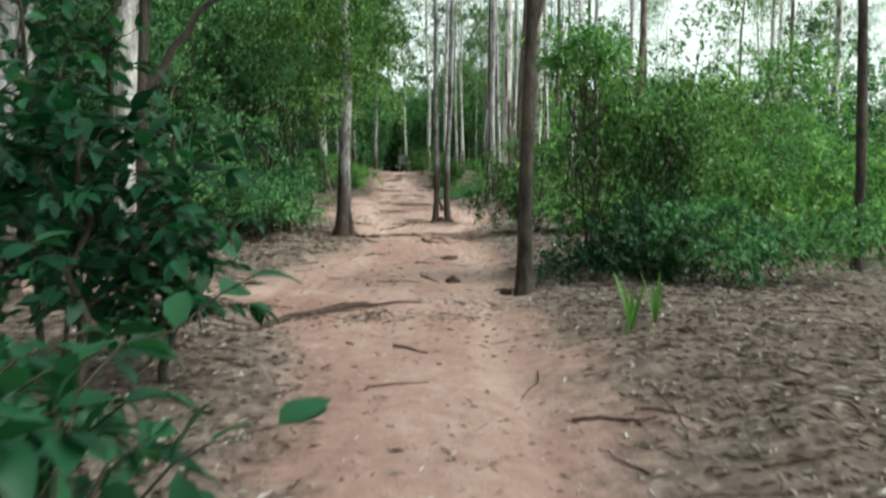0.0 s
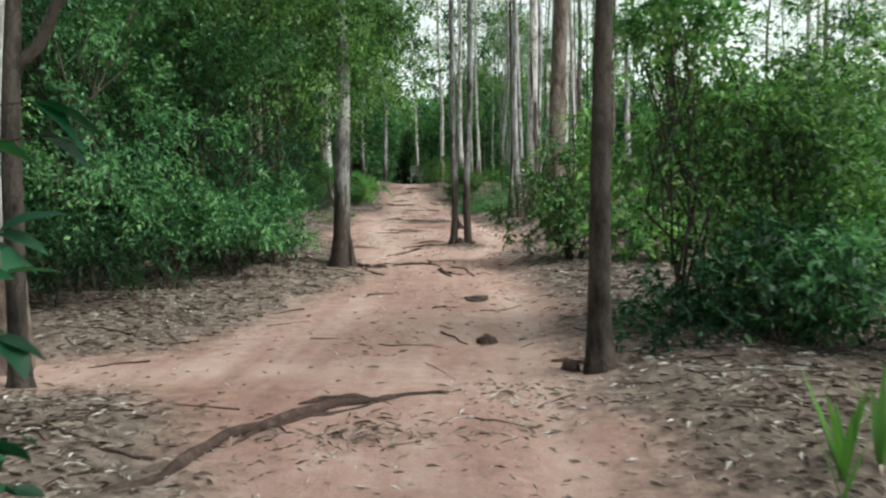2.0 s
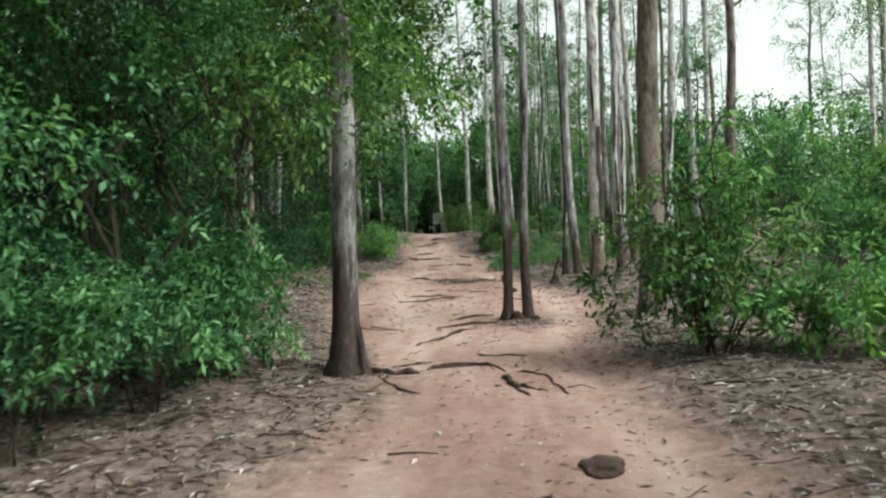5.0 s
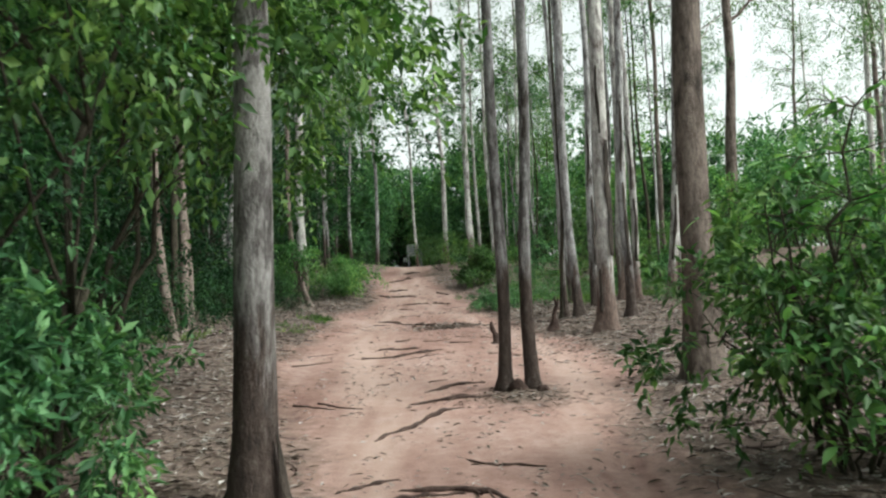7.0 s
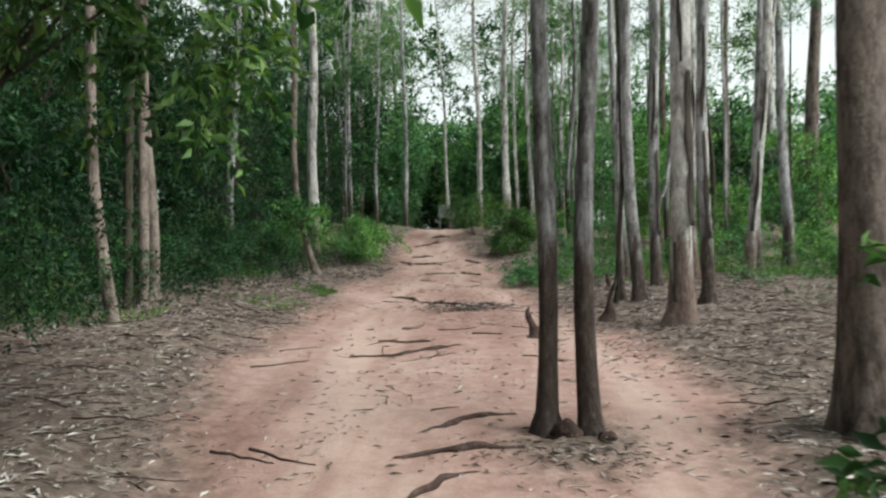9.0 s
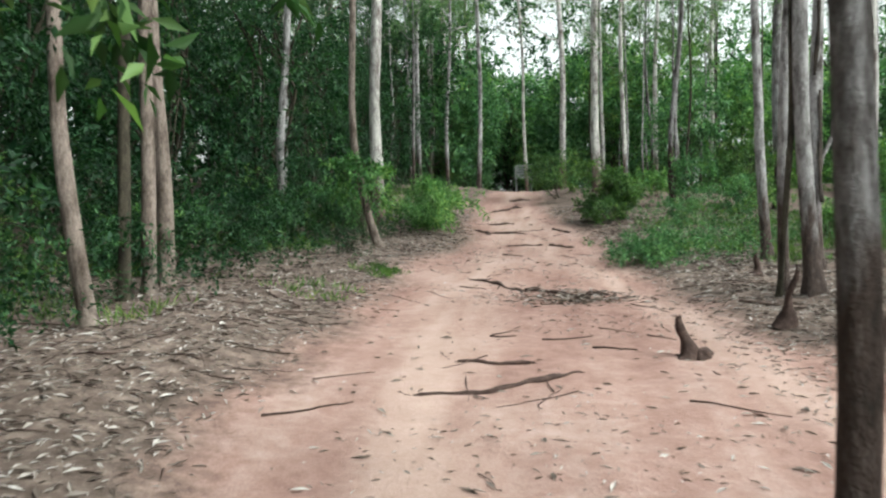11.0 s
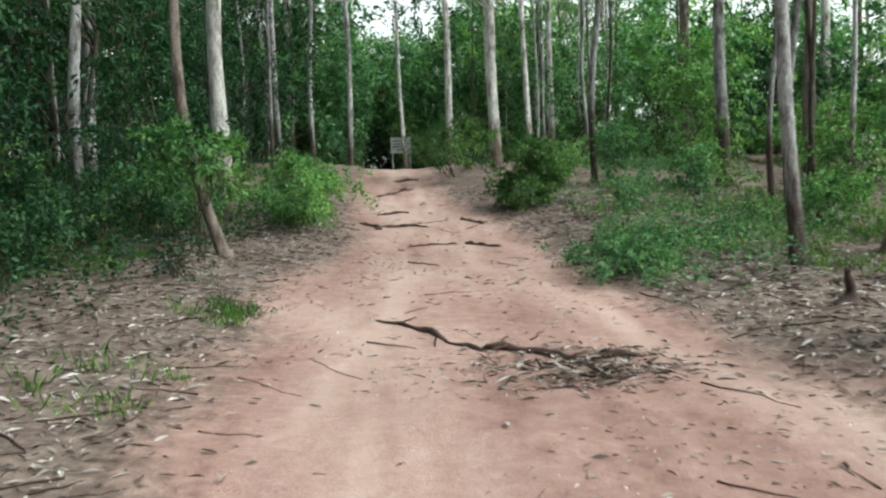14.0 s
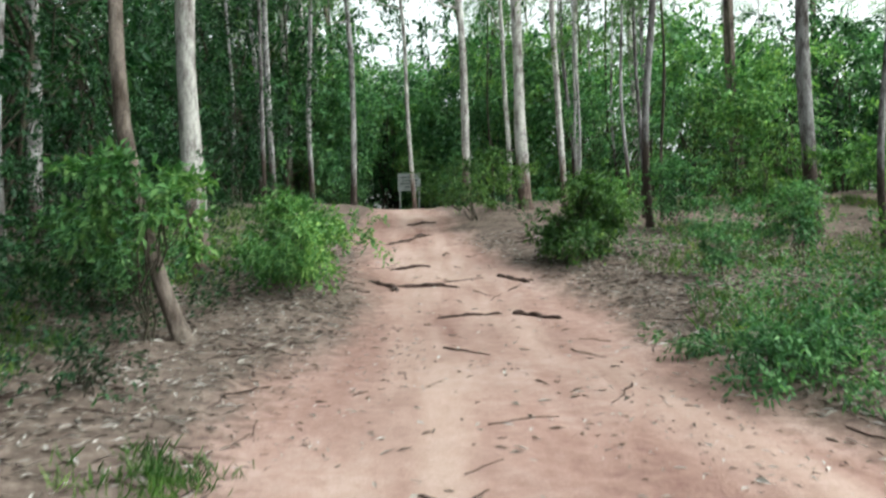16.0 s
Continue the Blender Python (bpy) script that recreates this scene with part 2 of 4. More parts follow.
# ---- builders ----
def link_mesh(name, verts, faces, material, parent=None, smooth=True, label=""):
    """One mesh object from arrays; all faces have the same number of corners."""
    me = bpy.data.meshes.new(name)
    v, f = np.asarray(verts, np.float32), np.asarray(faces, np.int32)
    me.vertices.add(len(v))
    me.vertices.foreach_set("co", v.ravel())
    me.loops.add(f.size)
    me.loops.foreach_set("vertex_index", f.ravel())
    me.polygons.add(len(f))
    me.polygons.foreach_set("loop_start", np.arange(len(f), dtype=np.int32) * f.shape[1])
    me.polygons.foreach_set("use_smooth", np.full(len(f), smooth))
    me.update(calc_edges=True)
    me.materials.append(material)
    ob = new(name, me)
    ob.parent = parent
    return tagged(ob, label)


def thing(name, x, y, label, category, group="", sink=0.02):
    ob = new(name)
    ob.location = (x, y, h1(x, y) - sink)
    ob.empty_display_size = 0.2
    return tagged(ob, label, category, group)


def unit(v):
    return v / np.maximum(np.linalg.norm(v, axis=-1, keepdims=True), 1e-9)


def tubes(paths, sides=8, lump=0.0, seed=0):
    """Round tubes along (points, radii) lists: vertices and quads, closed to a point at the far end."""
    vs, fs, n0 = [], [], 0
    a = np.linspace(0, 2 * np.pi, sides, endpoint=False)
    for p, r in paths:
        p, r = np.asarray(p, float), np.asarray(r, float)
        t = unit(np.gradient(p, axis=0))
        ref = np.array([0, 1.0, 0]) if abs(t[0][1]) < 0.8 else np.array([1.0, 0, 0])
        u = unit(np.cross(t, ref))
        w = np.cross(t, u)
        k = np.arange(len(p))[:, None]
        rr = r[:, None] * (1 + lump * lattice(np.cos(a)[None] * 1.3 + k * 0.35, np.sin(a)[None] * 1.3 + k * 0.21, seed + 5))
        ring = p[:, None] + rr[..., None] * (np.cos(a)[None, :, None] * u[:, None] + np.sin(a)[None, :, None] * w[:, None])
        vs.append(ring.reshape(-1, 3))
        i, j = np.meshgrid(np.arange(len(p) - 1), np.arange(sides), indexing="ij")
        b = n0 + i * sides
        fs.append(np.stack([b + j, b + (j + 1) % sides, b + sides + (j + 1) % sides, b + sides + j], -1).reshape(-1, 4))
        n0 += ring.shape[0] * sides
    return np.concatenate(vs), np.concatenate(fs)


def bent(a, b, n=7, sag=0.0, wig=0.05, r=rng):
    """Points of a crooked line from a to b."""
    a, b = np.asarray(a, float), np.asarray(b, float)
    s = np.linspace(0, 1, n)[:, None]
    w = r.normal(0, wig, (n, 3)) * np.linalg.norm(b - a) * np.sin(np.pi * s)
    p = a + (b - a) * s + w
    p[:, 2] += sag * np.sin(np.pi * s[:, 0])
    return p


def leaf_arrays(c, d, nrm, ln, wd, fold=0.22):
    """Folded leaves of two halves: base, two flanks and tip."""
    side = unit(np.cross(d, nrm))
    nrm = np.cross(side, d)
    ln, wd = ln[:, None], wd[:, None]
    v = np.stack([c, c + d * ln * .45 + side * wd * .5 + nrm * wd * fold, c + d * ln - nrm * ln * .12, c + d * ln * .45 - side * wd * .5 + nrm * wd * fold], 1)
    i = np.arange(len(c))[:, None] * 4
    return v.reshape(-1, 3), np.concatenate([i + [0, 1, 2], i + [0, 2, 3]], 1).reshape(-1, 3)


def sprays(r, centres, out, twigs, per, reach, ln, wd, droop=0.25):
    """Leaves set along short twigs that leave each centre outwards."""
    n = len(centres)
    td = unit(out[:, None] * 0.8 + r.normal(0, 0.75, (n, twigs, 3)) + np.array([0, 0, 0.15]))
    s = (np.arange(per) + 0.6) / per
    ext = reach * r.uniform(.55, 1.25, (n, twigs, 1, 1))
    c = centres[:, None, None] + td[:, :, None] * s[None, None, :, None] * ext
    c[..., 2] -= droop * ext[..., 0] * s ** 2
    c = c + r.normal(0, reach * .06, c.shape)
    d = unit(td[:, :, None] * .75 + r.normal(0, .65, c.shape) + np.array([0, 0, -droop]))
    nrm = unit(r.normal(0, .55, c.shape) + np.array([0, 0, 1.0]) + out[:, None, None] * 0.3)
    c, d, nrm = c.reshape(-1, 3), d.reshape(-1, 3), nrm.reshape(-1, 3)
    f = r.uniform(.6, 1.3, len(c))
    return leaf_arrays(c, d, nrm, ln * f, wd * f * r.uniform(.8, 1.2, len(c)))


def cloud(r, n, size, low=-1.0, power=0.45, gap=0.0):
    """Clump centres on layered boughs in an uneven ellipsoid, with gaps between them, and the way out from its middle."""
    m = max(8, n // 15)
    q = unit(r.normal(0, 1, (m * 4, 3)))
    q = q[q[:, 2] > low]
    ph = r.uniform(0, 50)
    q = q * (r.uniform(0, 1, (len(q), 1)) ** power)
    lob = 1 + 0.32 * lattice(q[:, 0] * 2.2 + ph, q[:, 1] * 2.2 + q[:, 2] * 1.7, 8)
    keep = lattice(q[:, 0] * 2.4 + ph, q[:, 1] * 2.4 - q[:, 2] * 2.9, 9) > -1 + gap * 2
    b = (q * lob[:, None])[keep][:m]
    k = r.integers(0, len(b), n)
    w = r.uniform(.6, 1.5, (len(b), 1))[k]
    spread = .56 * (1.0 / len(b)) ** .33
    p = b[k] + r.normal(0, 1, (n, 3)) * w * np.array([spread, spread, spread * .55])
    return p * np.asarray(size), unit(b[k] * .6 + (p - b[k]) / spread * .35 + 1e-6)


def shrub(name, x, y, tall, wide, leaves, ln, wd, material, label, stems=5, lift=0.12, low=-0.75, gap=0.2, category="shrub", group="", seed=0, droop=0.25, deep=None, reach=0.28, shift=0.0, per=6):
    """A shrub or small tree: crooked stems that fork into a crown of leafy sprays."""
    r = np.random.default_rng(seed)
    ob = thing(name, x, y, label, category, group)
    hw, hh = wide / 2, tall * (1 - lift) / 2
    mid = np.array([0, 0, tall * lift + hh])
    n = max(12, leaves // (5 * per))
    c, out = cloud(r, n, (hw, deep or hw, hh), low, 0.5, gap)
    if lift < .03:                      # sits on the ground: full at the foot
        mid, c = np.array([0, 0, tall * .4]), c * np.array([1, 1, 1.2])
        c[:, 2] = np.where(c[:, 2] < -tall * .36, -c[:, 2] * r.uniform(-.9, .3, len(c)), c[:, 2])
    c = c + mid + np.array([shift, 0, 0])
    v, f = sprays(r, c, out, 5, per, reach * min(1.6, max(.7, tall / 2.5)), ln, wd, droop)
    tagged(link_mesh("foliage", v, f, material, ob), kind="stuff")
    twigs = []
    for k in range(stems):
        a = r.uniform(0, 6.28)
        base = np.array([math.cos(a), math.sin(a), 0]) * 0.05 * wide
        top = c[r.integers(len(c))] * np.array([.7, .7, 1]) + np.array([0, 0, .1 * tall])
        main = bent(base, top, 8, 0, .05, r)
        w = tall * 0.005 + .004
        v, f = tubes([(main, np.linspace(w, w * .35, 8))], 6)
        link_mesh("stem", v, f, BARK_STEM, ob)
        for q in range(5):
            i = r.integers(2, 7)
            tip = c[r.integers(len(c))]
            twigs.append((bent(main[i], main[i] + (tip - main[i]) * .8, 5, 0, .06, r), np.linspace(w * .45, .003, 5)))
    v, f = tubes(twigs, 4)
    tagged(link_mesh("twig", v, f, BARK_STEM, ob), kind="stuff")
    return ob


def tree(name, x, y, tall, rad, bark, label, lean=(0, 0), crown=None, flare=1.5, seed=0, wig=0.008, group="", leaf=None, fork=None, sides=14, strips=(), bow=0.0):
    """A tall tree: a tapered, slightly crooked trunk with a flared foot, limbs, and a crown of leafy clumps.
    crown: (clumps, lowest height, radius, leaf length)."""
    r = np.random.default_rng(seed + 100)
    ob = thing(name, x, y, label, "tree", group, 0.06)
    n = 26
    s = np.linspace(0, 1, n) ** 1.35
    z = s * tall
    ph = r.uniform(0, 6.28, 4)
    p = np.stack([lean[0] * z + tall * wig * (np.sin(z * .42 + ph[0]) + .22 * np.sin(z * 1.3 + ph[1])) * np.minimum(1, z / 2),
                  lean[1] * z + tall * wig * (np.sin(z * .38 + ph[2]) + .22 * np.sin(z * 1.2 + ph[3])) * np.minimum(1, z / 2), z], 1)
    p[:, 0] += bow * (1 - np.exp(-z / .9))
    rr = rad * (1 - .72 * s) * (1 + (flare - 1) * (.75 * np.exp(-z / (rad * 1.4)) + .25 * np.exp(-z / (rad * 5))))
    v, f = tubes([(p, rr)], sides, .17, seed)
    a = np.arctan2(v[:, 1] - np.repeat(p[:, 1], sides), v[:, 0] - np.repeat(p[:, 0], sides))
    foot = np.exp(-v[:, 2] / (rad * 1.5)) * .22 * np.sin(a * 4 + ph[0])
    v[:, :2] += (v[:, :2] - p.repeat(sides, 0)[:, :2]) * foot[:, None]
    link_mesh("trunk", v, f, bark, ob)
    for z0, z1, az, wide in strips:            # loose ribbons of old bark that curl off the trunk at their lower end
        q = np.linspace(z0, z1, 12)
        base = np.column_stack([np.interp(q, z, p[:, 0]), np.interp(q, z, p[:, 1]), q])
        rad_q = np.interp(q, z, rr) * 1.1
        loose = .008 + .06 * np.exp(-(q - z0) / .25)
        half = wide * .5 * (.35 + .65 * np.sin(np.pi * np.linspace(.08, .95, 12))) * (1 + .25 * np.sin(q * 9 + az))
        rows = []
        for e in (-1, -.35, .35, 1):
            ang = az + .12 * np.sin(q * 4) + e * half / rad_q
            rows.append(base + np.column_stack([np.cos(ang), np.sin(ang), 0 * ang]) * (rad_q + loose)[:, None])
        v = np.concatenate(rows)
        f = [(a * 12 + i, (a + 1) * 12 + i, (a + 1) * 12 + i + 1, a * 12 + i + 1) for a in range(3) for i in range(11)]
        strip = link_mesh("bark_strip", v, f, BARK_DARK, ob, True, "dark peeling ribbon of old bark")
        m = strip.modifiers.new("thickness", "SOLIDIFY")
        m.thickness = .006
    limbs, spots, outs = [], [], []
    if fork:
        zf, dx, dy, up, k = fork
        b = np.array([np.interp(zf, z, p[:, 0]), np.interp(zf, z, p[:, 1]), zf])
        limbs.append((bent(b, b + np.array([dx, dy, up]), 9, 0, .02, r), np.linspace(rad * k, rad * .25, 9)))
    if crown:
        m, z0, cr, ll = crown
        for q in range(max(5, m // 9)):
            zz = r.uniform(z0, tall * .96)
            b = np.array([np.interp(zz, z, p[:, 0]), np.interp(zz, z, p[:, 1]), zz])
            az = r.uniform(0, 6.28)
            e = cr * r.uniform(.45, 1.0) * (1.15 - .6 * (zz - z0) / max(.1, tall - z0))
            tip = b + np.array([math.cos(az) * e, math.sin(az) * e, e * r.uniform(.25, .8)])
            lp = bent(b, tip, 7, 0, .05, r)
            rb = float(np.interp(zz, z, rr)) * .45
            limbs.append((lp, np.linspace(rb, .01, 7)))
            for g in range(9):
                i = r.integers(3, 7)
                spots.append(lp[i] + r.normal(0, cr * .13, 3))
                outs.append(unit(lp[i] - b))
        c, o = np.array(spots), np.array(outs)
        v, f = sprays(r, c, o, 6, 6, cr * .3, ll, ll * .3, .5)
        tagged(link_mesh("crown", v, f, leaf or LEAF_GUM, ob), kind="stuff")
    for limb in limbs:
        v, f = tubes([limb], 6)
        link_mesh("limb", v, f, bark, ob)
    return ob


# ---- the ground ----
def build_ground():
    far = np.array([5.6, 6.3, 7.2, 8.5, 10, 12, 15, 19, 25, 34, 48, 70, 110, 180, 300, 600])
    xs = np.concatenate([-far[::-1] - .6, np.arange(-6, 5.01, 0.09), far])
    ys = np.concatenate([-far[::-1] + 4, np.arange(-1.4, 46, 0.1), np.arange(46.4, 60, .6), 52 + far[5:]])
    gx, gy = np.meshgrid(xs, ys)
    v = np.stack([gx, gy, height(gx, gy)], -1).reshape(-1, 3)
    i, j = np.meshgrid(np.arange(len(ys) - 1), np.arange(len(xs) - 1), indexing="ij")
    b = i * len(xs) + j
    f = np.stack([b, b + 1, b + len(xs) + 1, b + len(xs)], -1).reshape(-1, 4)
    ob = link_mesh("ground", v, f, EARTH)
    d = off_path(gx, gy).ravel() + 0.2 * lattice(gx * 1.3, gy * 1.3, 11).ravel() + 0.1 * lattice(gx * 4, gy * 4, 12).ravel()
    at = ob.data.attributes.new("trodden", "FLOAT", "POINT")
    at.data.foreach_set("value", np.clip(0.5 - d / 1.0, 0, 1).astype(np.float32))
    right = np.interp(gy, [2, 8, 11, 14, 17, 19.5, 21.5, 23.5, 25, 27, 29, 31, 33, 36, 45], [.45, .45, .5, .55, .45, .72, .6, .5, .4, .1, -.35, -.75, -1.2, -1.6, -2.4])
    left = np.interp(gy, [16, 20, 24, 28, 31, 34, 37, 45], [-1.2, -1.7, -2.1, -2.4, -2.4, -2.1, -2.3, -2.8])
    dust = np.exp(-((gx - right) / .3) ** 2) * np.clip((gy - 3) / 8, .2, 1) + np.exp(-((gx - left) / .42) ** 2) * (gy > 16)   # the lines where most feet pass
    dust = np.maximum(dust, np.exp(-((gy - 9.3 - .16 * (gx + 2.6)) / .35) ** 2) * (gx < -.4))
    at = ob.data.attributes.new("dust", "FLOAT", "POINT")
    at.data.foreach_set("value", np.clip(dust.ravel() * .6, 0, .75).astype(np.float32))
    return tagged(ob, "rising trodden orange-pink earth path through grey-brown leaf litter", "ground", "", "structure")


build_ground()

# ---- trees that stand singly beside the path ----
tree("tree", 0.95, 9.25, 11, 0.088, BARK_DARK, "slim dark-barked tree with a forked top beside the path", (0.0, 0), (60, 6.5, 2.4, .11), 1.75, 1, .006, fork=(3.1, .75, .5, 3.2, .75))
tree("tree", -1.98, 15.9, 17, 0.122, BARK_GUM, "grey gum tree with dark old bark at its flared foot", (-0.002, 0), (70, 8, 3, .14), 1.9, 2, .003, strips=((.1, .55, -.5, .05),))
TWIN = "slender grey gum, one of two trunks rising from one foot"
tree("tree", -0.2, 19.95, 16, 0.068, BARK_TWIN, TWIN, (0.008, 0), (50, 9, 2.2, .14), 1.9, 3, .005, "twin trunks")
tree("tree", 0.11, 19.85, 16, 0.068, BARK_TWIN, TWIN, (0.004, 0), (50, 9, 2.2, .14), 1.85, 4, .006, "twin trunks")
tree("tree", 1.95, 19.7, 18, 0.18, BARK_RED, "stout red-brown rough-barked tree beside a leafy bush", (0.024, 0), (70, 9, 3.2, .14), 1.5, 5, .003)
tree("tree", 1.87, 24.6, 19, 0.145, BARK_PALE, "thick pale gum with peeling bark strips and brown foot", (0.008, 0), (70, 9, 3, .15), 1.9, 6, .003, strips=((1.3, 3.3, -1.05, .12), (3.4, 4.6, -1.9, .05), (.35, 1.1, -2.2, .06), (2.7, 3.6, -.3, .06)))
tree("tree", -3.6, 9.25, 15, 0.15, BARK_PALE, "pale gum with brown lower bark at the trail fork", (0.0, 0), (60, 7.5, 3, .12), 1.3, 7, .003)
tree("tree", -4.05, 7.4, 9, 0.11, BARK_GREY, "crooked grey forked tree behind the leafy shrub", (-0.01, 0), (70, 3.6, 2.4, .11), 1.4, 8, .012, fork=(1.7, .45, .1, 1.6, .6), leaf=LEAF_SHADED)
tree("tree", 5.5, 10.6, 10, 0.075, BARK_DARK, "slim dark tree standing in the light green scrub", (.01, 0), (60, 4.2, 2.2, .11), 1.3, 9, .005, leaf=LEAF_SHADED)
tree("tree", -3.25, 8.75, 8.5, 0.07, BARK_DARK, "slim dark tree with a slanting limb beside the pale gum", (-.01, 0), (70, 3.4, 2.0, .1), 1.3, 10, .006, fork=(2.3, 1.3, .1, 1.7, .75), leaf=LEAF_SHADED)
GROVE = "slender gum with grey-white streaked bark in the grove"
for i, (x, y, rad, bark, lx) in enumerate([(2.57, 29.4, .098, BARK_GREY, .0), (2.68, 26.3, .09, BARK_GREY, .01), (1.56, 27.25, .064, BARK_GREY, .0), (1.77, 26.8, .09, BARK_GREY, -.03),
                                           (2.25, 30.8, .08, BARK_GREY, -.05), (3.6, 31.0, .15, BARK_PALE, .0), (3.95, 31.2, .10, BARK_PALE, -.01), (4.6, 30.5, .11, BARK_PALE, .08),
                                           (5.1, 31.5, .10, BARK_GREY, .03), (6.3, 33.0, .12, BARK_GREY, 0), (4.55, 38.9, .125, BARK_TWIN, .0), (7.2, 40.5, .11, BARK_RED, .0), (1.42, 26.95, .038, BARK_STEM, .02)]):
    tree("tree", x, y, 17 + i % 4, rad, bark, GROVE, (lx, 0), (80, 8.6, 2.5, .15), 1.6, 20 + i, .004, "gum grove", strips=(((1.0, 2.6, -1.2 - .2 * (i % 4), .07), (2.8, 4.2, -1.9 + .2 * (i % 3), .05)) if i in (0, 1, 5, 6, 7) else ()), fork=((1.15, .3, -.05, 1.3, .35) if i == 0 else (3.4, .5, .1, 3, .6) if i == 7 else None))
LEFT = "pale slender gum at the edge of the dark thicket"
for i, (x, y, rad, bark, lx) in enumerate([(-5.2, 23.84, .075, BARK_TAN, -.045), (-5.64, 25.2, .065, BARK_STEM, .015), (-5.71, 25.83, .08, BARK_TAN, -.01), (-5.81, 26.44, .095, BARK_TAN, -.015),
                                           (-5.3, 36.0, .15, BARK_PALE, -.02), (-4.5, 32.45, .075, BARK_TAN, -.03), (-7.2, 34.5, .10, BARK_GREY, .03), (-8.4, 38, .12, BARK_GREY, 0)]):
    tree("tree", x, y, 16 + i % 3, rad, bark, LEFT, (lx, 0), (50, 8, 2.6, .16), 1.35, 40 + i, .005, "thicket edge gums", bow={0: -.08, 5: -.36}.get(i, 0.0))
FAR = "tall pale gum with white bark far up the path"
for i, (x, y, rad, bark, lx) in enumerate([(0.2, 43.6, .135, BARK_PALE, -.01), (1.1, 43.5, .075, BARK_PALE, -.02), (-0.9, 48, .12, BARK_PALE, -.01), (-2.35, 52.5, .08, BARK_PALE, -.05), (-4.3, 50.5, .10, BARK_GREY, .0),
                                           (-6.2, 47, .09, BARK_GREY, .0), (-5.4, 49, .08, BARK_GREY, .01), (-7.1, 50, .09, BARK_GREY, -.02), (.8, 52, .09, BARK_PALE, .0), (2.8, 50, .10, BARK_PALE, .01)]):
    tree("tree", x, y, 17 + i % 5, rad, bark, FAR, (lx, 0), (105, 5.5, 2.6, .13), 1.4, 60 + i, .004, "far gums")

# ---- the forest behind ----
models = [tree("tree", 30 + 4 * k, 66, 16 + 2 * k, .13 + .02 * k, (BARK_PALE, BARK_GREY, BARK_PALE, BARK_RED)[k], "tall gum standing in the open forest", (.01 * k, 0), (100, 6.2, 3.0, .17), 1.35, 80 + k, .005, "forest gums", sides=9) for k in range(4)]
placed = 0
while placed < 50:
    x, y = rng.uniform(-30, 32), rng.uniform(30, 84)
    clear = 6.8 if y < 44 else 3.6
    if -clear - 1.5 < x + 0.02 * y < clear or abs(x + 2.8) < 1.6 or (abs(x) > 17 and y < 36) or (x > 4 and rng.uniform() < .7) or (x < -6 and y < 50):
        continue
    s = rng.uniform(.8, 1.25)
    copy_thing(models[placed % 4], pose(x, y, h1(x, y) - .08, 0, 0, rng.uniform(0, 360)) @ Matrix.Scale(s, 4))
    placed += 1
for k in range(16):
    side = -1 if k % 2 else 1
    x, y = side * rng.uniform(8.5, 26), rng.uniform(-14, 28)
    copy_thing(models[k % 4], pose(x, y, h1(x, y) - .08, 0, 0, rng.uniform(0, 360)) @ Matrix.Scale(rng.uniform(.7, 1.1), 4))
# added gums out of view, placed so that their crowns shade the start
for x, y, s in ((3.7, .6, .75), (-3.6, -.2, .8), (-2.4, -3.2, .9), (2.2, -4.5, .9), (5.8, 5.2, .8), (-6.2, 3.4, .8), (-7.4, 8.2, .8), (8.2, -2, 1.0), (9.6, 2.2, 1.0), (6.4, -7, 1.0), (6.2, 1.6, .9)):
    copy_thing(models[int(x * 10) % 4], pose(x, y, h1(x, y) - .08, 0, 0, x * 90) @ Matrix.Scale(s, 4))
DENSE = ("shade-darkened green", "fresh green", "shade-dulled green", "light green")
dense = [shrub("understorey_tree", 28 + 7 * k, 92, 7.5 + 1.5 * (k % 3), 5.5, 4400, .26, .11, (LEAF_SHADED, LEAF_FRESH, LEAF_SHADED, LEAF_LIME)[k], DENSE[k] + " bushy tree closing the forest behind", 5, .03, -.95, .12, "tree", "forest understorey", 300 + k, .35, reach=.45) for k in range(4)]
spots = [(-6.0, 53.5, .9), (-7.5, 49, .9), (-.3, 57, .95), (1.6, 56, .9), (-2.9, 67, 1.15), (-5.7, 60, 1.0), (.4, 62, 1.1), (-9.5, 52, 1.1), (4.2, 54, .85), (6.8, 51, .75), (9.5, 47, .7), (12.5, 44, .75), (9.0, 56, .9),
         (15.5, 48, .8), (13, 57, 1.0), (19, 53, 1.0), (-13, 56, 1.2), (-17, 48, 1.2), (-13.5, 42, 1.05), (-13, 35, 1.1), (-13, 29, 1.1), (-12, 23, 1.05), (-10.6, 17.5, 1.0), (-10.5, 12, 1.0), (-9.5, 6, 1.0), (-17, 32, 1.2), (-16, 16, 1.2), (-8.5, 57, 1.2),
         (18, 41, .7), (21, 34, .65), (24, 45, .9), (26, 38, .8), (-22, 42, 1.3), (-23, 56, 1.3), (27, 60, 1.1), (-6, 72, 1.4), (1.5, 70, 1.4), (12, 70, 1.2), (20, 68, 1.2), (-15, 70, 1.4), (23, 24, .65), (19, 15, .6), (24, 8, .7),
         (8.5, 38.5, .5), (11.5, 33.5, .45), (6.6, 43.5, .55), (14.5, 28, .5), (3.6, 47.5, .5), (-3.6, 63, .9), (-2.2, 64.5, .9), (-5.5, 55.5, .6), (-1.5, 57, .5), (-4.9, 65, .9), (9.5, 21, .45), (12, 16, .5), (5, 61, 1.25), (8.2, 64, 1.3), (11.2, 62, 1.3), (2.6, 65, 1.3)]
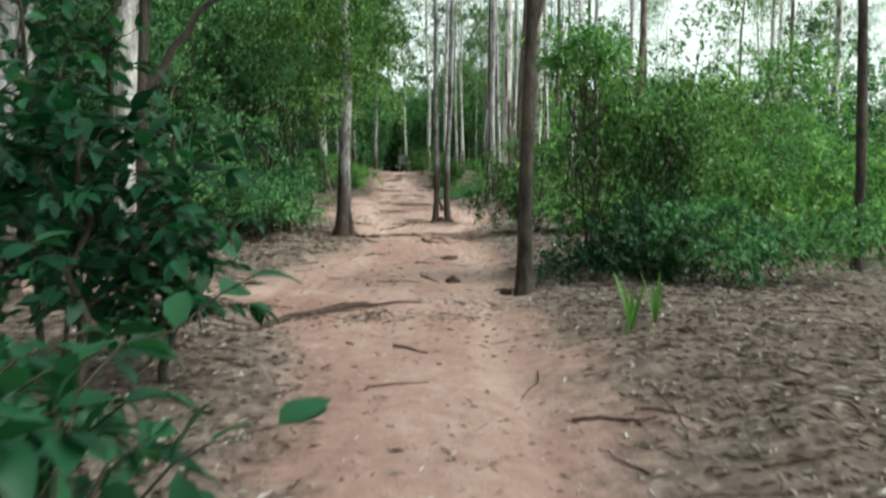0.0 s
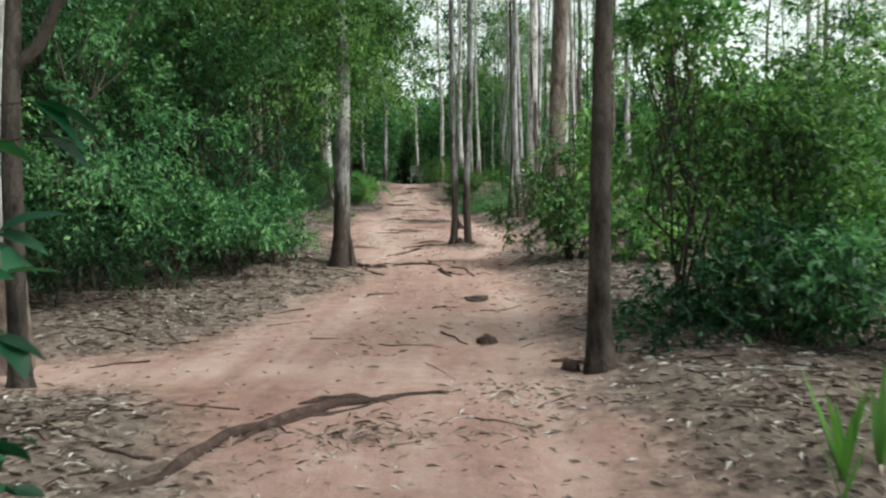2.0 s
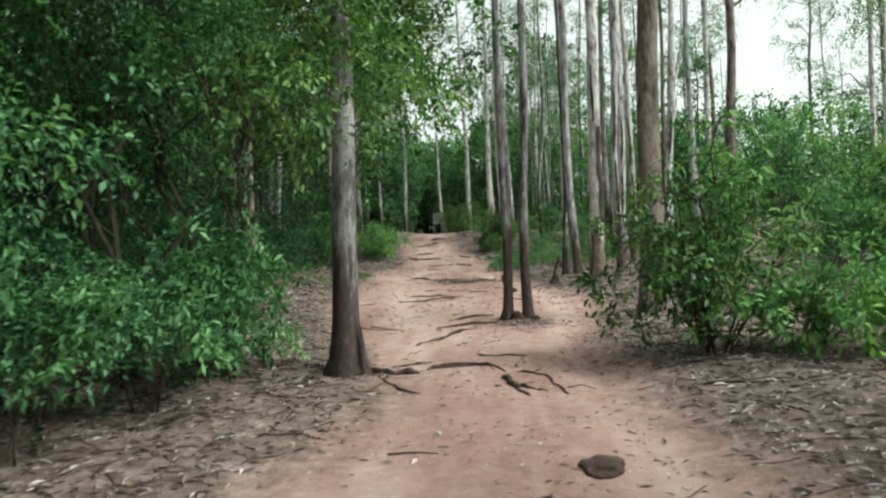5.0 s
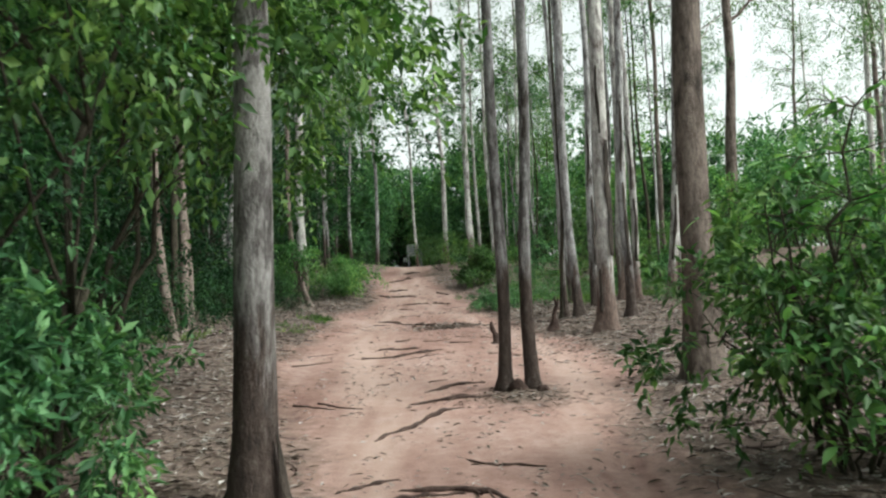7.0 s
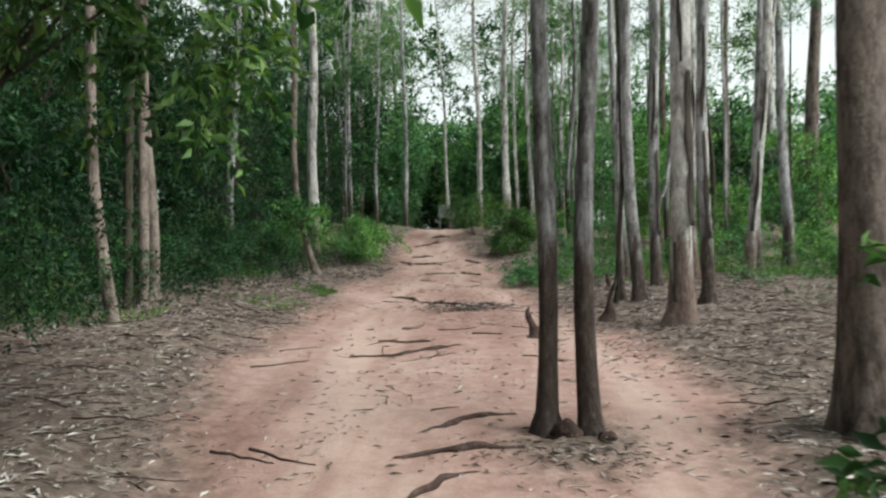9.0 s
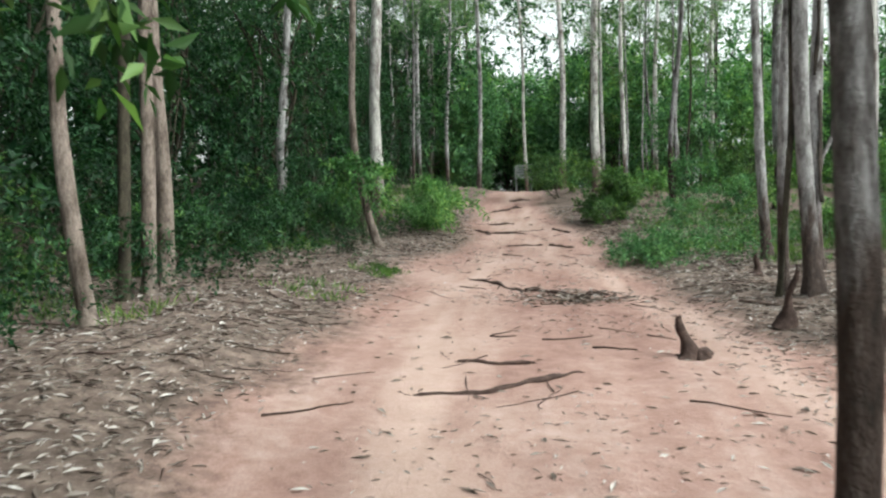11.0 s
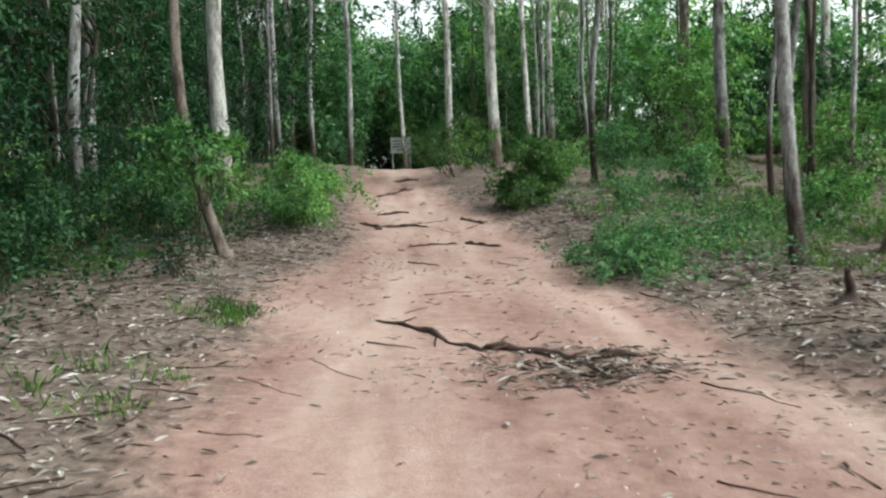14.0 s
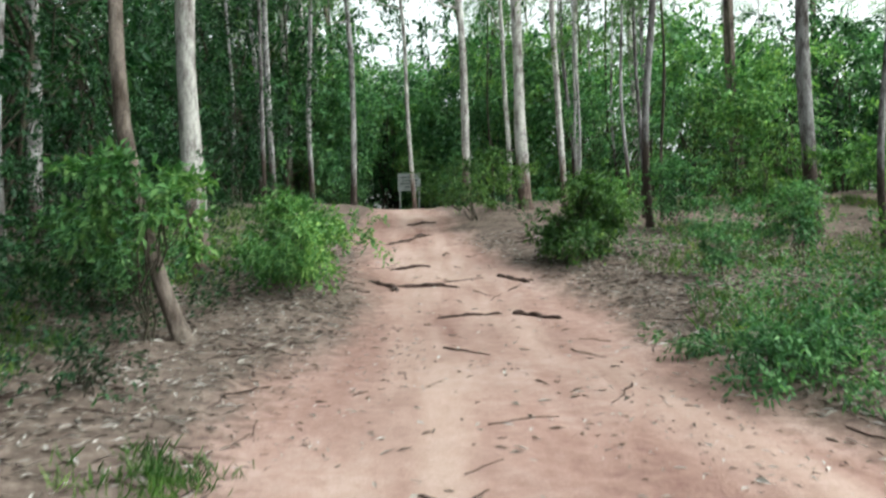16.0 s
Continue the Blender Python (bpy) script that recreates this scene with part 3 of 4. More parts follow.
# left copies mostly take the shade-darkened leaves, middle and right ones lighter leaves
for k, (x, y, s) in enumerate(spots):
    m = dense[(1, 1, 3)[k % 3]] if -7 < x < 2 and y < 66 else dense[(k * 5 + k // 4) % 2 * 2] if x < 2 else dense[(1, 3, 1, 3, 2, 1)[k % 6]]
    copy_thing(m, pose(x, y, h1(x, y) - .1, 0, 0, k * 77) @ Matrix.Scale(s, 4))

# ---- thin saplings between the trees ----
SAPLING = "thin grey sapling with a sparse leafy top in the forest"
sapling = [tree("sapling", 44 + 3 * k, 70, 8.5 + k, .042 + .01 * k, (BARK_GREY, BARK_STEM, BARK_TWIN)[k], SAPLING, (.012 * (k - 1), 0), (26, 4.6, 1.5, .1), 1.2, 360 + k, .011, "forest saplings", leaf=(LEAF_OLIVE, LEAF_FRESH, LEAF_GUM)[k], sides=7) for k in range(3)]
sr = np.random.default_rng(77)
for k in range(50):
    y = sr.uniform(33, 58)
    x = -2.9 + (sr.uniform(3.2, 9) if k % 2 else -sr.uniform(2.6, 8))
    if (y < 41 and x < -2) or (y < 40 and x < 4.5):
        x += 3.5 if x > 0 else -2.2
    copy_thing(sapling[k % 3], pose(x, y, h1(x, y) - .06, 0, 0, sr.uniform(0, 360)) @ Matrix.Scale(sr.uniform(.75, 1.3), 4))

# ---- the green wall on the left ----
shrub("understorey_tree", -3.5, 58.5, 7.5, 5.0, 6000, .2, .085, LEAF_FRESH, "green leafy tree arching over the upper end of the path", 4, .22, -.9, .05, "tree", "", 299, .4, reach=.45)
# rear ones are added to shut out sky light and darken the opening
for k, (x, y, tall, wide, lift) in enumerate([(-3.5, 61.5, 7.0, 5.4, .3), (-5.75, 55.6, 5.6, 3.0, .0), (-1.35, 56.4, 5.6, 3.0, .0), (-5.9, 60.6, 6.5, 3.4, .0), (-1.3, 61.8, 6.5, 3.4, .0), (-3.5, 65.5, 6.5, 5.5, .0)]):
    shrub("understorey_tree", x, y, tall, wide, 9000, .17, .075, (LEAF_SHADED, LEAF_FRESH, LEAF_FRESH, LEAF_SHADED, LEAF_SHADED, LEAF_SHADED)[k], "leafy tree crowding the shaded end of the path", 5, lift, -.95, .03, "tree", "trees at the dark end of the path", 330 + k, .35, reach=.4)
WALL = "dense small-leaved understorey tree leaning over the leaf litter"
# the rows behind have the thicket's shade put into their leaf colour
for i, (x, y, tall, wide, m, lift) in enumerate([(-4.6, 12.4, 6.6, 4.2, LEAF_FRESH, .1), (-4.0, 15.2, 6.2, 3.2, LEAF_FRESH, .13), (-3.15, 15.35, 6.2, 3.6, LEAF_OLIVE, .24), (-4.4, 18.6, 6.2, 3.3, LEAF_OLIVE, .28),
                                                 (-6.6, 10.6, 7.0, 4.5, LEAF_SHADED, .02), (-6.8, 14.5, 7.5, 5.0, LEAF_SHADED, .02), (-6.6, 19.2, 8.0, 4.6, LEAF_SHADED, .02), (-8.2, 23.0, 9.0, 5.2, LEAF_SHADED, .02), (-8.9, 27.2, 9.5, 5.6, LEAF_SHADED, .02), (-8.6, 31.6, 9.5, 5.2, LEAF_SHADED, .02),
                                                 (-8.3, 36.0, 9.5, 5.2, LEAF_SHADED, .02), (-8.3, 40.5, 9.5, 5.2, LEAF_SHADED, .02), (-8.0, 45, 9, 5, LEAF_SHADED, .02)]):
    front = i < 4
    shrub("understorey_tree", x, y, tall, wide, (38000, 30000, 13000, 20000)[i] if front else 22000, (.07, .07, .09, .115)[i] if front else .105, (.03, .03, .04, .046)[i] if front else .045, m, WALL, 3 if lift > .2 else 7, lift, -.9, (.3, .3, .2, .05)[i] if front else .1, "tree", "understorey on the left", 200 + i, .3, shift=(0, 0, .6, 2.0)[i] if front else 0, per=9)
for i, (x, y, tall, wide, m) in enumerate([(-3.3, 14.2, 1.7, 2.0, LEAF_FRESH), (-3.0, 15.3, 1.5, 1.5, LEAF_FRESH), (-4.4, 17, 1.9, 2.2, LEAF_FRESH), (-5.4, 20.8, 1.6, 2.4, LEAF_SHADED), (-5.2, 11.0, 1.6, 2.0, LEAF_SHADED),
                                           (-7.4, 24.6, 1.5, 3.0, LEAF_SHADED), (-7.6, 28.8, 1.6, 3.2, LEAF_SHADED), (-6.2, 31.5, 1.4, 2.4, LEAF_SHADED), (-6.8, 35.6, 2.0, 3.0, LEAF_SHADED), (-6.1, 29.8, 1.1, 1.9, LEAF_SHADED), (-6.4, 27.4, 1.0, 1.8, LEAF_SHADED), (-5.7, 33.9, 1.3, 1.6, LEAF_FRESH), (-7.2, 22.4, 1.2, 2.4, LEAF_SHADED), (-4.3, 11.3, 1.5, 2.0, LEAF_SHADED), (-3.6, 12.7, 1.3, 1.7, LEAF_FRESH), (-3.9, 13.6, 1.6, 1.8, LEAF_SHADED)]):
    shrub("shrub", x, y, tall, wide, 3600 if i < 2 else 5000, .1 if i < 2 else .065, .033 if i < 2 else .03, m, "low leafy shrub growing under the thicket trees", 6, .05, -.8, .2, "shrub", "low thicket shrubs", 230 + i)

# ---- bushes of their own look ----
shrub("bush", 2.95, 10.7, 3.7, 2.0, 12500, .085, .036, LEAF_OLIVE, "tall dark green bush with a dense shaded middle", 9, .04, -.95, .22, "bush", "", 250, .3)
shrub("bush", 2.0, 10.5, 3.2, 1.5, 3400, .09, .04, LEAF_LIME, "tall thin bush with a leafy top over bare stems", 6, .46, -.95, .35, "bush", "", 260, .3)
# dark leaf colour stands for the shade low in the tall bush
shrub("bush", 2.45, 9.7, 1.2, 2.1, 5000, .085, .036, LEAF_SHADED, "low shaded green bush at the foot of the tall bush", 7, .0, -.6, .2, "bush", "", 261, .3)
shrub("bush", 4.3, 13.2, 2.4, 2.0, 3600, .10, .04, LEAF_LIME, "airy light green bush behind the tall bush", 6, .02, -.9, .3, "bush", "", 262, .3)
shrub("bush", 1.75, 16.4, 2.2, 1.8, 3200, .10, .04, LEAF_OLIVE, "leafy green bush with drooping fresh tips beside the path", 9, .06, -.95, .38, "bush", "", 251, .45)
shrub("bush", 2.6, 15.9, 1.1, 1.9, 3000, .10, .04, LEAF_LIME, "low spreading light green bush over leaf litter", 6, .02, -.6, .15, "bush", "", 252, .4)
shrub("bush", 0.28, 37.1, 1.45, 1.35, 8000, .08, .035, LEAF_OLIVE, "round olive-green bush at the bend of the path", 6, .0, -.5, .08, "bush", "", 253)
shrub("bush", -3.85, 36.0, 1.35, 1.5, 10000, .08, .033, LEAF_LIME, "dense bright green bush hanging over the path's edge", 6, .0, -.6, .05, "bush", "", 254, .3, 1.6)
shrub("bush", -4.8, 32.25, 1.7, 1.3, 1900, .10, .045, LEAF_LIME, "young light green shrub round a leaning trunk", 5, .25, -.8, .4, "bush", "", 255)
shrub("bush", -4.6, 30.5, .4, .6, 500, .06, .02, LEAF_SHADED, "small dark withered bush in the litter", 5, .0, -.5, .2, "bush", "", 263)
shrub("bush", -1.1, 42.5, 1.5, 2.2, 4000, .10, .03, LEAF_OLIVE, "grassy grey-green bush beside the upper path", 6, .0, -.5, .1, "bush", "", 256)
shrub("bush", 0.35, 30.85, .5, 1.6, 4200, .07, .022, LEAF_FRESH, "low leafy weeds on the bank of the path", 8, .0, -.4, .2, "bush", "", 257)
shrub("bush", 3.9, 9.7, 1.2, 2.8, 5500, .09, .035, LEAF_FRESH, "low dark green bush under the tall bush", 6, .0, -.6, .15, "bush", "", 258)
shrub("bush", 5.6, 13.6, 3.4, 3.4, 6500, .10, .04, LEAF_LIME, "sunlit light green bush behind the clearing", 7, .02, -.9, .25, "bush", "", 259)

for k, (x, y, tall, wide) in enumerate([(-5.2, 53.9, 2.5, 1.9), (-2.15, 54.6, 2.3, 1.5), (-1.0, 53.2, 1.8, 1.6), (-6.6, 52.6, 2.2, 1.8)]):
    shrub("bush", x, y, tall, wide, 4000, .1, .04, (LEAF_FRESH, LEAF_OLIVE)[k % 2], "green bush beside the dark opening of the path", 5, .0, -.5, .1, "bush", "bushes at the end of the path", 265 + k)

# ---- the light green scrub on the right and the wall of leaves behind ----
scrub = [shrub("shrub", 36 + 3 * k, 60, 2.4 + .5 * k, 3.0, 2500, .16, .065, (LEAF_LIME, LEAF_FRESH, LEAF_OLIVE, LEAF_SHADED)[k], ("light green", "fresh green", "olive green", "shade-darkened green")[k] + " bushy shrub in the open forest scrub", 6, .02, -.8, .18, "shrub", "forest scrub", 270 + k) for k in range(4)]
for k in range(115):
    y = rng.uniform(11, 80)
    x = rng.uniform(5.5, 24) if k % 3 else rng.uniform(-26, -9)
    if y > 46:
        x = rng.uniform(-24, 24)
    if abs(x + 2.8) < 2.2 or (y < 42 and 0 < x < 8.5) or (34 < y < 46 and -4 < x < 3):
        continue
    s = rng.uniform(.8, 1.35) * (1.25 if y > 46 else 1)
    copy_thing(scrub[(k * 7 + (k // 5)) % (3 if x > 0 else 4) if x > 0 else 3 - k % 2 * 2], pose(x, y, h1(x, y) - .06, 0, 0, rng.uniform(0, 360)) @ Matrix.Scale(s, 4))

for k, (x, y, s) in enumerate([(3.0, 36.2, .45), (4.3, 34.4, .5), (6.0, 36.4, .55), (2.3, 39.4, .5), (7.5, 34.2, .55), (3.9, 39.0, .55), (5.3, 32.8, .42), (6.9, 39.2, .6), (2.7, 33.4, .32), (8.0, 37.4, .65), (1.9, 42.0, .5), (4.7, 42.6, .7), (1.5, 35.4, .3), (6.6, 31.2, .45),
                              (-6.4, 31.0, .42), (-6.0, 34.3, .45), (-7.2, 28.9, .5), (-7.6, 25.6, .45), (-6.9, 23.6, .35)]):
    copy_thing(scrub[(1, 0, 2)[k % 3]], pose(x, y, h1(x, y) - .04, 0, 0, k * 67) @ Matrix.Scale(s, 4))

for k, (x, y, s) in enumerate([(5.2, 17.6, .55), (6.8, 19.5, .8), (8.4, 17.2, .9), (6.2, 23.2, .6), (8.0, 24.0, .9), (9.8, 21.4, 1.0), (7.2, 27.4, .6), (9.4, 28.2, .9), (11.5, 25.5, 1.1), (11.6, 30.6, 1.0), (7.4, 14.6, .9), (9.6, 13.4, 1.0), (6.6, 11.9, .6), (8.2, 10.4, .8)]):
    copy_thing(scrub[(0, 2, 0, 1)[k % 4]], pose(x, y, h1(x, y) - .04, 0, 0, k * 53) @ Matrix.Scale(s, 4))
for k, (x, y, s) in enumerate([(-10.5, 29.5, 1.5), (-10.8, 33.5, 1.6), (-10.2, 38, 1.6), (-10.6, 25.5, 1.5), (-10.0, 43, 1.5), (-9.6, 20.8, 1.4)]):
    copy_thing(scrub[3], pose(x, y, h1(x, y) - .04, 0, 0, k * 61) @ Matrix.Scale(s, 4))

# ---- broad-leaved shrubs beside the start ----
def broad_leaves(r, c, d, ln, wd):
    """Ovate leaves with a curved midrib and raised flanks."""
    side = unit(np.cross(d, np.array([0, 0, 1.0])) + r.normal(0, .35, d.shape))
    nrm = unit(np.cross(side, d))
    st, ww = np.array([0, .22, .5, .8, 1.0]), np.array([0, .8, 1.0, .55, 0])
    v = []
    for s_, w_ in zip(st, ww):
        m = c + d * (ln * s_)[:, None] - nrm * (ln * .3 * s_ ** 2)[:, None]
        for q in ((0,) if w_ == 0 else (-1, 0, 1)):
            v.append(m + side * (wd * .5 * w_ * q)[:, None] + nrm * (wd * .13 * abs(q) * w_)[:, None])
    v = np.stack(v, 1)
    tri = np.array([(0, 2, 1), (0, 3, 2), (1, 2, 5), (1, 5, 4), (2, 3, 6), (2, 6, 5), (4, 5, 8), (4, 8, 7), (5, 6, 9), (5, 9, 8), (7, 8, 10), (8, 9, 10)])
    return v.reshape(-1, 3), (np.arange(len(c))[:, None, None] * 11 + tri).reshape(-1, 3)


def broad_shrub(x, y, stems, n, ln, label, seed, material=LEAF_BROAD, wide=.56):
    """stems: (foot x, foot y, tip x, tip y, tip height, radius), from the shrub's own foot."""
    r = np.random.default_rng(seed)
    ob = thing("broad_leaved_shrub", x, y, label, "shrub")
    cs, ds, twigs = [], [], []
    for fx, fy, tx, ty, th, rad in stems:
        p = bent((fx, fy, -.05), (tx, ty, th), 9, 0, .035, r)
        v, f = tubes([(p, np.linspace(rad, rad * .4, 9))], 8, .12)
        link_mesh("stem", v, f, BARK_STEM, ob)
        for k in range(n):
            i = r.integers(3, 9)
            a = r.uniform(0, 6.28)
            e = r.uniform(.2, .55)
            tip = p[i] + np.array([math.cos(a) * e, math.sin(a) * e, r.uniform(-.12, .28)])
            q = bent(p[i], tip, 5, .03, .04, r)
            twigs.append((q, np.linspace(.006, .002, 5)))
            for m in range(6):
                b = q[min(4, 1 + m * 4 // 5)]
                u = unit(tip - p[i]) + r.normal(0, .6, 3) + np.array([0, 0, -.25])
                cs.append(b)
                ds.append(u / np.linalg.norm(u))
    c, d = np.array(cs), np.array(ds)
    l = ln * r.uniform(.65, 1.25, len(c))
    v, f = broad_leaves(r, c, d, l, l * wide)
    tagged(link_mesh("foliage", v, f, material, ob), kind="stuff")
    v, f = tubes(twigs, 4)
    tagged(link_mesh("twig", v, f, BARK_STEM, ob), kind="stuff")
    return ob


broad_shrub(-1.95, 4.75, [(.22, .2, .3, .15, 1.5, .035), (-.05, -.4, -.05, -.3, 1.55, .032), (-.3, .1, -.4, .2, 1.9, .02), (.1, -.1, .45, .1, 1.1, .014), (-.5, -.3, -.6, -.4, 1.6, .02)], 44, .15, "leafy shrub with broad drooping dark green leaves on dark stems", 401)
broad_shrub(-2.7, 5.4, [(0, 0, -.2, .1, 2.6, .03), (.2, .1, .5, .2, 2.9, .025), (-.3, 0, -.7, .2, 2.4, .025)], 26, .135, "tall broad-leaved shrub under the gum trees", 402)
broad_shrub(-.98, 1.72, [(0, 0, .12, .15, .95, .008), (.02, .03, -.2, .2, 1.0, .008), (-.03, 0, -.25, -.15, .95, .008), (.05, -.05, .15, -.05, .7, .007), (0, 0, -.05, .25, .6, .007)], 9, .14, "low plant with large heart-shaped blue-green leaves", 403)
broad_shrub(-1.45, 2.2, [(0, 0, .15, .1, .8, .008), (.02, .03, -.2, .2, .95, .008), (-.03, 0, -.15, -.2, .85, .008), (0, .1, .1, .35, .6, .007)], 15, .14, "low plant with large heart-shaped blue-green leaves", 406)
broad_shrub(-1.6, 2.9, [(0, 0, .2, .1, .6, .008), (.02, .03, -.2, .2, .7, .008), (-.03, 0, -.15, -.2, .65, .008)], 14, .12, "low broad-leaved plant rising from the leaf litter", 404)
broad_shrub(-2.05, 5.6, [(0, 0, .1, .1, .4, .008), (.02, .03, -.2, .1, .45, .008), (-.2, 0, -.35, -.2, .5, .008)], 7, .12, "small broad-leaved seedling clump on the litter", 405)

broad_shrub(1.7, 16.1, [(0, 0, -.5, -.1, 1.2, .014), (.05, .05, -.25, .2, 1.9, .018), (-.05, .05, .1, -.2, 2.3, .02), (.1, 0, .5, -.1, 1.7, .016), (.15, .05, .85, .1, 1.15, .014), (0, -.1, -.2, -.4, .75, .012), (.1, -.1, .5, -.4, .8, .012), (.2, 0, 1.3, -.2, .85, .012), (.1, .1, 1.1, .2, 1.5, .014)], 19, .125, "spreading bush with layered yellow-green leaves and bare lower twigs", 407, LEAF_LIME, .4)

# ---- roots across the path ----
def root(a, b, rad, bow, label, seed, dip=0.35):
    """A woody root that lies half buried along a crooked line from a to b."""
    r = np.random.default_rng(seed)
    n = 30
    a, b = np.array(a, float), np.array(b, float)
    s = np.linspace(0, 1, n)
    side = np.array([-(b - a)[1], (b - a)[0]])
    L = np.linalg.norm(b - a)
    xy = a + (b - a) * s[:, None] + side[None] * (bow * np.sin(np.pi * s) + .028 * np.sin(s * 7 + seed) + .012 * np.sin(s * 19 + seed * 2) + .006 * np.sin(s * 41 + seed))[:, None]
    rr = rad * (.45 + .55 * np.sin(np.pi * np.clip(s * .9 + .08, 0, 1))) * (1 + .22 * np.sin(s * 17 + seed))
    rr = rr * 0.74
    z = height(xy[:, 0], xy[:, 1]) + rr * (dip - .1) - np.where((s < .04) | (s > .96), rr * 1.2, 0) + rr * (.3 * np.sin(s * 9 + seed) + .12 * np.sin(s * 21 + seed * 3))
    ob = new("tree_root")
    ob.location = (*xy[n // 2], z[n // 2])
    p = np.column_stack([xy, z]) - np.array(ob.location)
    v, f = tubes([(p, rr)], 9, .5, seed)
    me = link_mesh("root_body", v, f, ROOT, ob)
    if L > .9:
        i = 14 + seed % 7
        q = bent(p[i], p[i] + np.array([*(side / L * (.22 if seed % 2 else -.22) + (b - a) / L * .3), -.02]), 6, 0, .05, r)
        v, f = tubes([(q, np.linspace(rr[i] * .6, .004, 6))], 6, .2)
        link_mesh("side_root", v, f, ROOT, ob)
    return tagged(ob, label, "root", "roots across the path")


BARE = "exposed brown tree root worn bare across the earth path"
for k, (a, b, rad, bow) in enumerate([((-1.82, 6.55), (-.15, 8.76), .05, .14), ((-1.24, 8.42), (-.55, 8.52), .03, .05), ((-.45, 12.4), (-.1, 12.45), .014, .1), ((-1.8, 16.15), (-1.25, 16.0), .055, .03), ((-1.62, 16.2), (-1.2, 15.05), .02, -.08),
                                      ((-1.6, 16.5), (-1.15, 16.8), .022, .06), ((-1.2, 16.45), (-.35, 16.0), .032, .14), ((-.36, 15.95), (-.18, 14.95), .042, -.1), ((-1.22, 16.2), (-.69, 16.3), .022, .04), ((-.3, 16.0), (.12, 14.95), .02, .12),
                                      ((-.7, 17.25), (-.1, 16.85), .02, .02), ((-1.45, 18.0), (-.58, 19.2), .034, .07), ((-1.08, 20.0), (-.36, 20.45), .032, .08), ((-1.28, 19.45), (-.3, 19.6), .035, .03),
                                      ((-2.42, 29.25), (-1.48, 27.88), .032, -.03), ((-1.6, 28.0), (-.4, 27.6), .05, -.06), ((-1.97, 23.86), (-1.26, 23.82), .028, .03), ((-2.17, 22.8), (-.84, 23.6), .032, -.05),
                                      ((-2.8, 37.35), (-2.15, 37.6), .05, .1), ((-2.7, 36.3), (-1.8, 36.05), .05, .05), ((-2.2, 34.4), (-1.4, 34.45), .03, .04), ((-1.3, 34.45), (-.75, 34.1), .045, .05), ((-1.25, 36.7), (-.8, 36.25), .05, .03), ((-2.9, 39.6), (-2.0, 40.8), .05, .04), ((-3.1, 36.6), (-2.65, 35.8), .05, .1),
                                      ((-2.6, 42.3), (-1.9, 42.6), .05, .05), ((.62, 9.7), (.95, 9.3), .03, .1), ((-1.45, 7.5), (-.45, 8.6), .02, .1), ((-1.7, 7.35), (-2.6, 7.55), .02, .06)]):
    root(a, b, rad, bow, BARE, 500 + k)


def knob(x, y, w, h, label, seed):
    """A worn stub of root or clod that stands a little out of the path."""
    bm = bmesh.new()
    bmesh.ops.create_icosphere(bm, subdivisions=3, radius=1)
    for v in bm.verts:
        n = noise.noise(v.co * 1.6 + Vector((seed, 0, 0))) * .35 + noise.noise(v.co * 4 + Vector((0, seed, 0))) * .12
        v.co = v.co * (1 + n)
        v.co = Vector((v.co.x * w, v.co.y * w * .6, v.co.z * h))
    me = bpy.data.meshes.new("root_knob")
    bm.to_mesh(me)
    bm.free()
    me.shade_smooth()
    me.materials.append(ROOT)
    ob = new("root_knob", me)
    ob.matrix_world = pose(x, y, h1(x, y) + h * .15, 0, 0, seed * 40)
    return tagged(ob, label, "root")


knob(.13, 10.55, .11, .07, "dark knob of root worn smooth in the path", 1)
knob(.1, 13.0, .24, .045, "low hump of root in the middle of the path", 2)
knob(.74, 9.35, .1, .06, "dark root hump at the foot of the slim tree", 3)
knob(-.06, 19.78, .1, .1, "dark stub of old root between the twin trunks", 4)
knob(.2, 19.7, .07, .05, "small dark knuckle of root at the twin trunks' feet", 5)

# ---- stumps ----
def stump(x, y, tall, rad, lean, label, seed):
    r = np.random.default_rng(seed)
    ob = thing("tree_stump", x, y, label, "stump", "", .03)
    n, sides = 12, 14
    z = np.linspace(0, tall, n)
    p = np.column_stack([lean[0] * z + .02 * np.sin(z * 14), lean[1] * z, z])
    rr = rad * (.68 + 1.9 * np.exp(-z / (tall * .2))) * (1 - .35 * z / tall) * (1 + .16 * np.sin(z / tall * 13 + seed))
    v, f = tubes([(p, rr)], sides, .35, seed)
    top = v[-sides:]
    top[:, 2] += r.uniform(-.16, .06, sides) * tall * 1.2
    v[-sides * 2:-sides, 2] += r.uniform(-.03, .03, sides) * tall
    v = np.vstack([v, top.mean(0) - [0, 0, .1 * tall]])
    link_mesh("stump_body", v, f, ROOT, ob)
    cap = np.vstack([top, top.mean(0) - [0, 0, .12 * tall]])
    link_mesh("broken_top", cap, np.array([(i, (i + 1) % sides, sides) for i in range(sides)]), ROOT, ob, False, "dark splintered wood")
    for k in range(4):
        a = k * 1.6 + seed
        q = bent((math.cos(a) * rad * .8, math.sin(a) * rad * .8, .05 * tall + .02), (math.cos(a) * rad * 2.6, math.sin(a) * rad * 2.6, .0), 6, .02, .05, r)
        w, g = tubes([(q, np.linspace(rad * .3, .006, 6))], 6, .2)
        link_mesh("root_spur", w, g, ROOT, ob)
    return ob


knob(.1, 24.22, .13, .07, "dark clod of rotten root beside the stump", 6)
stump(-.03, 24.2, .38, .062, (-.16, 0), "broken leaning dark stump standing on the bare path", 601)
stump(1.03, 25.3, .62, .055, (.18, 0), "thin broken brown stump in the leaf litter", 602)
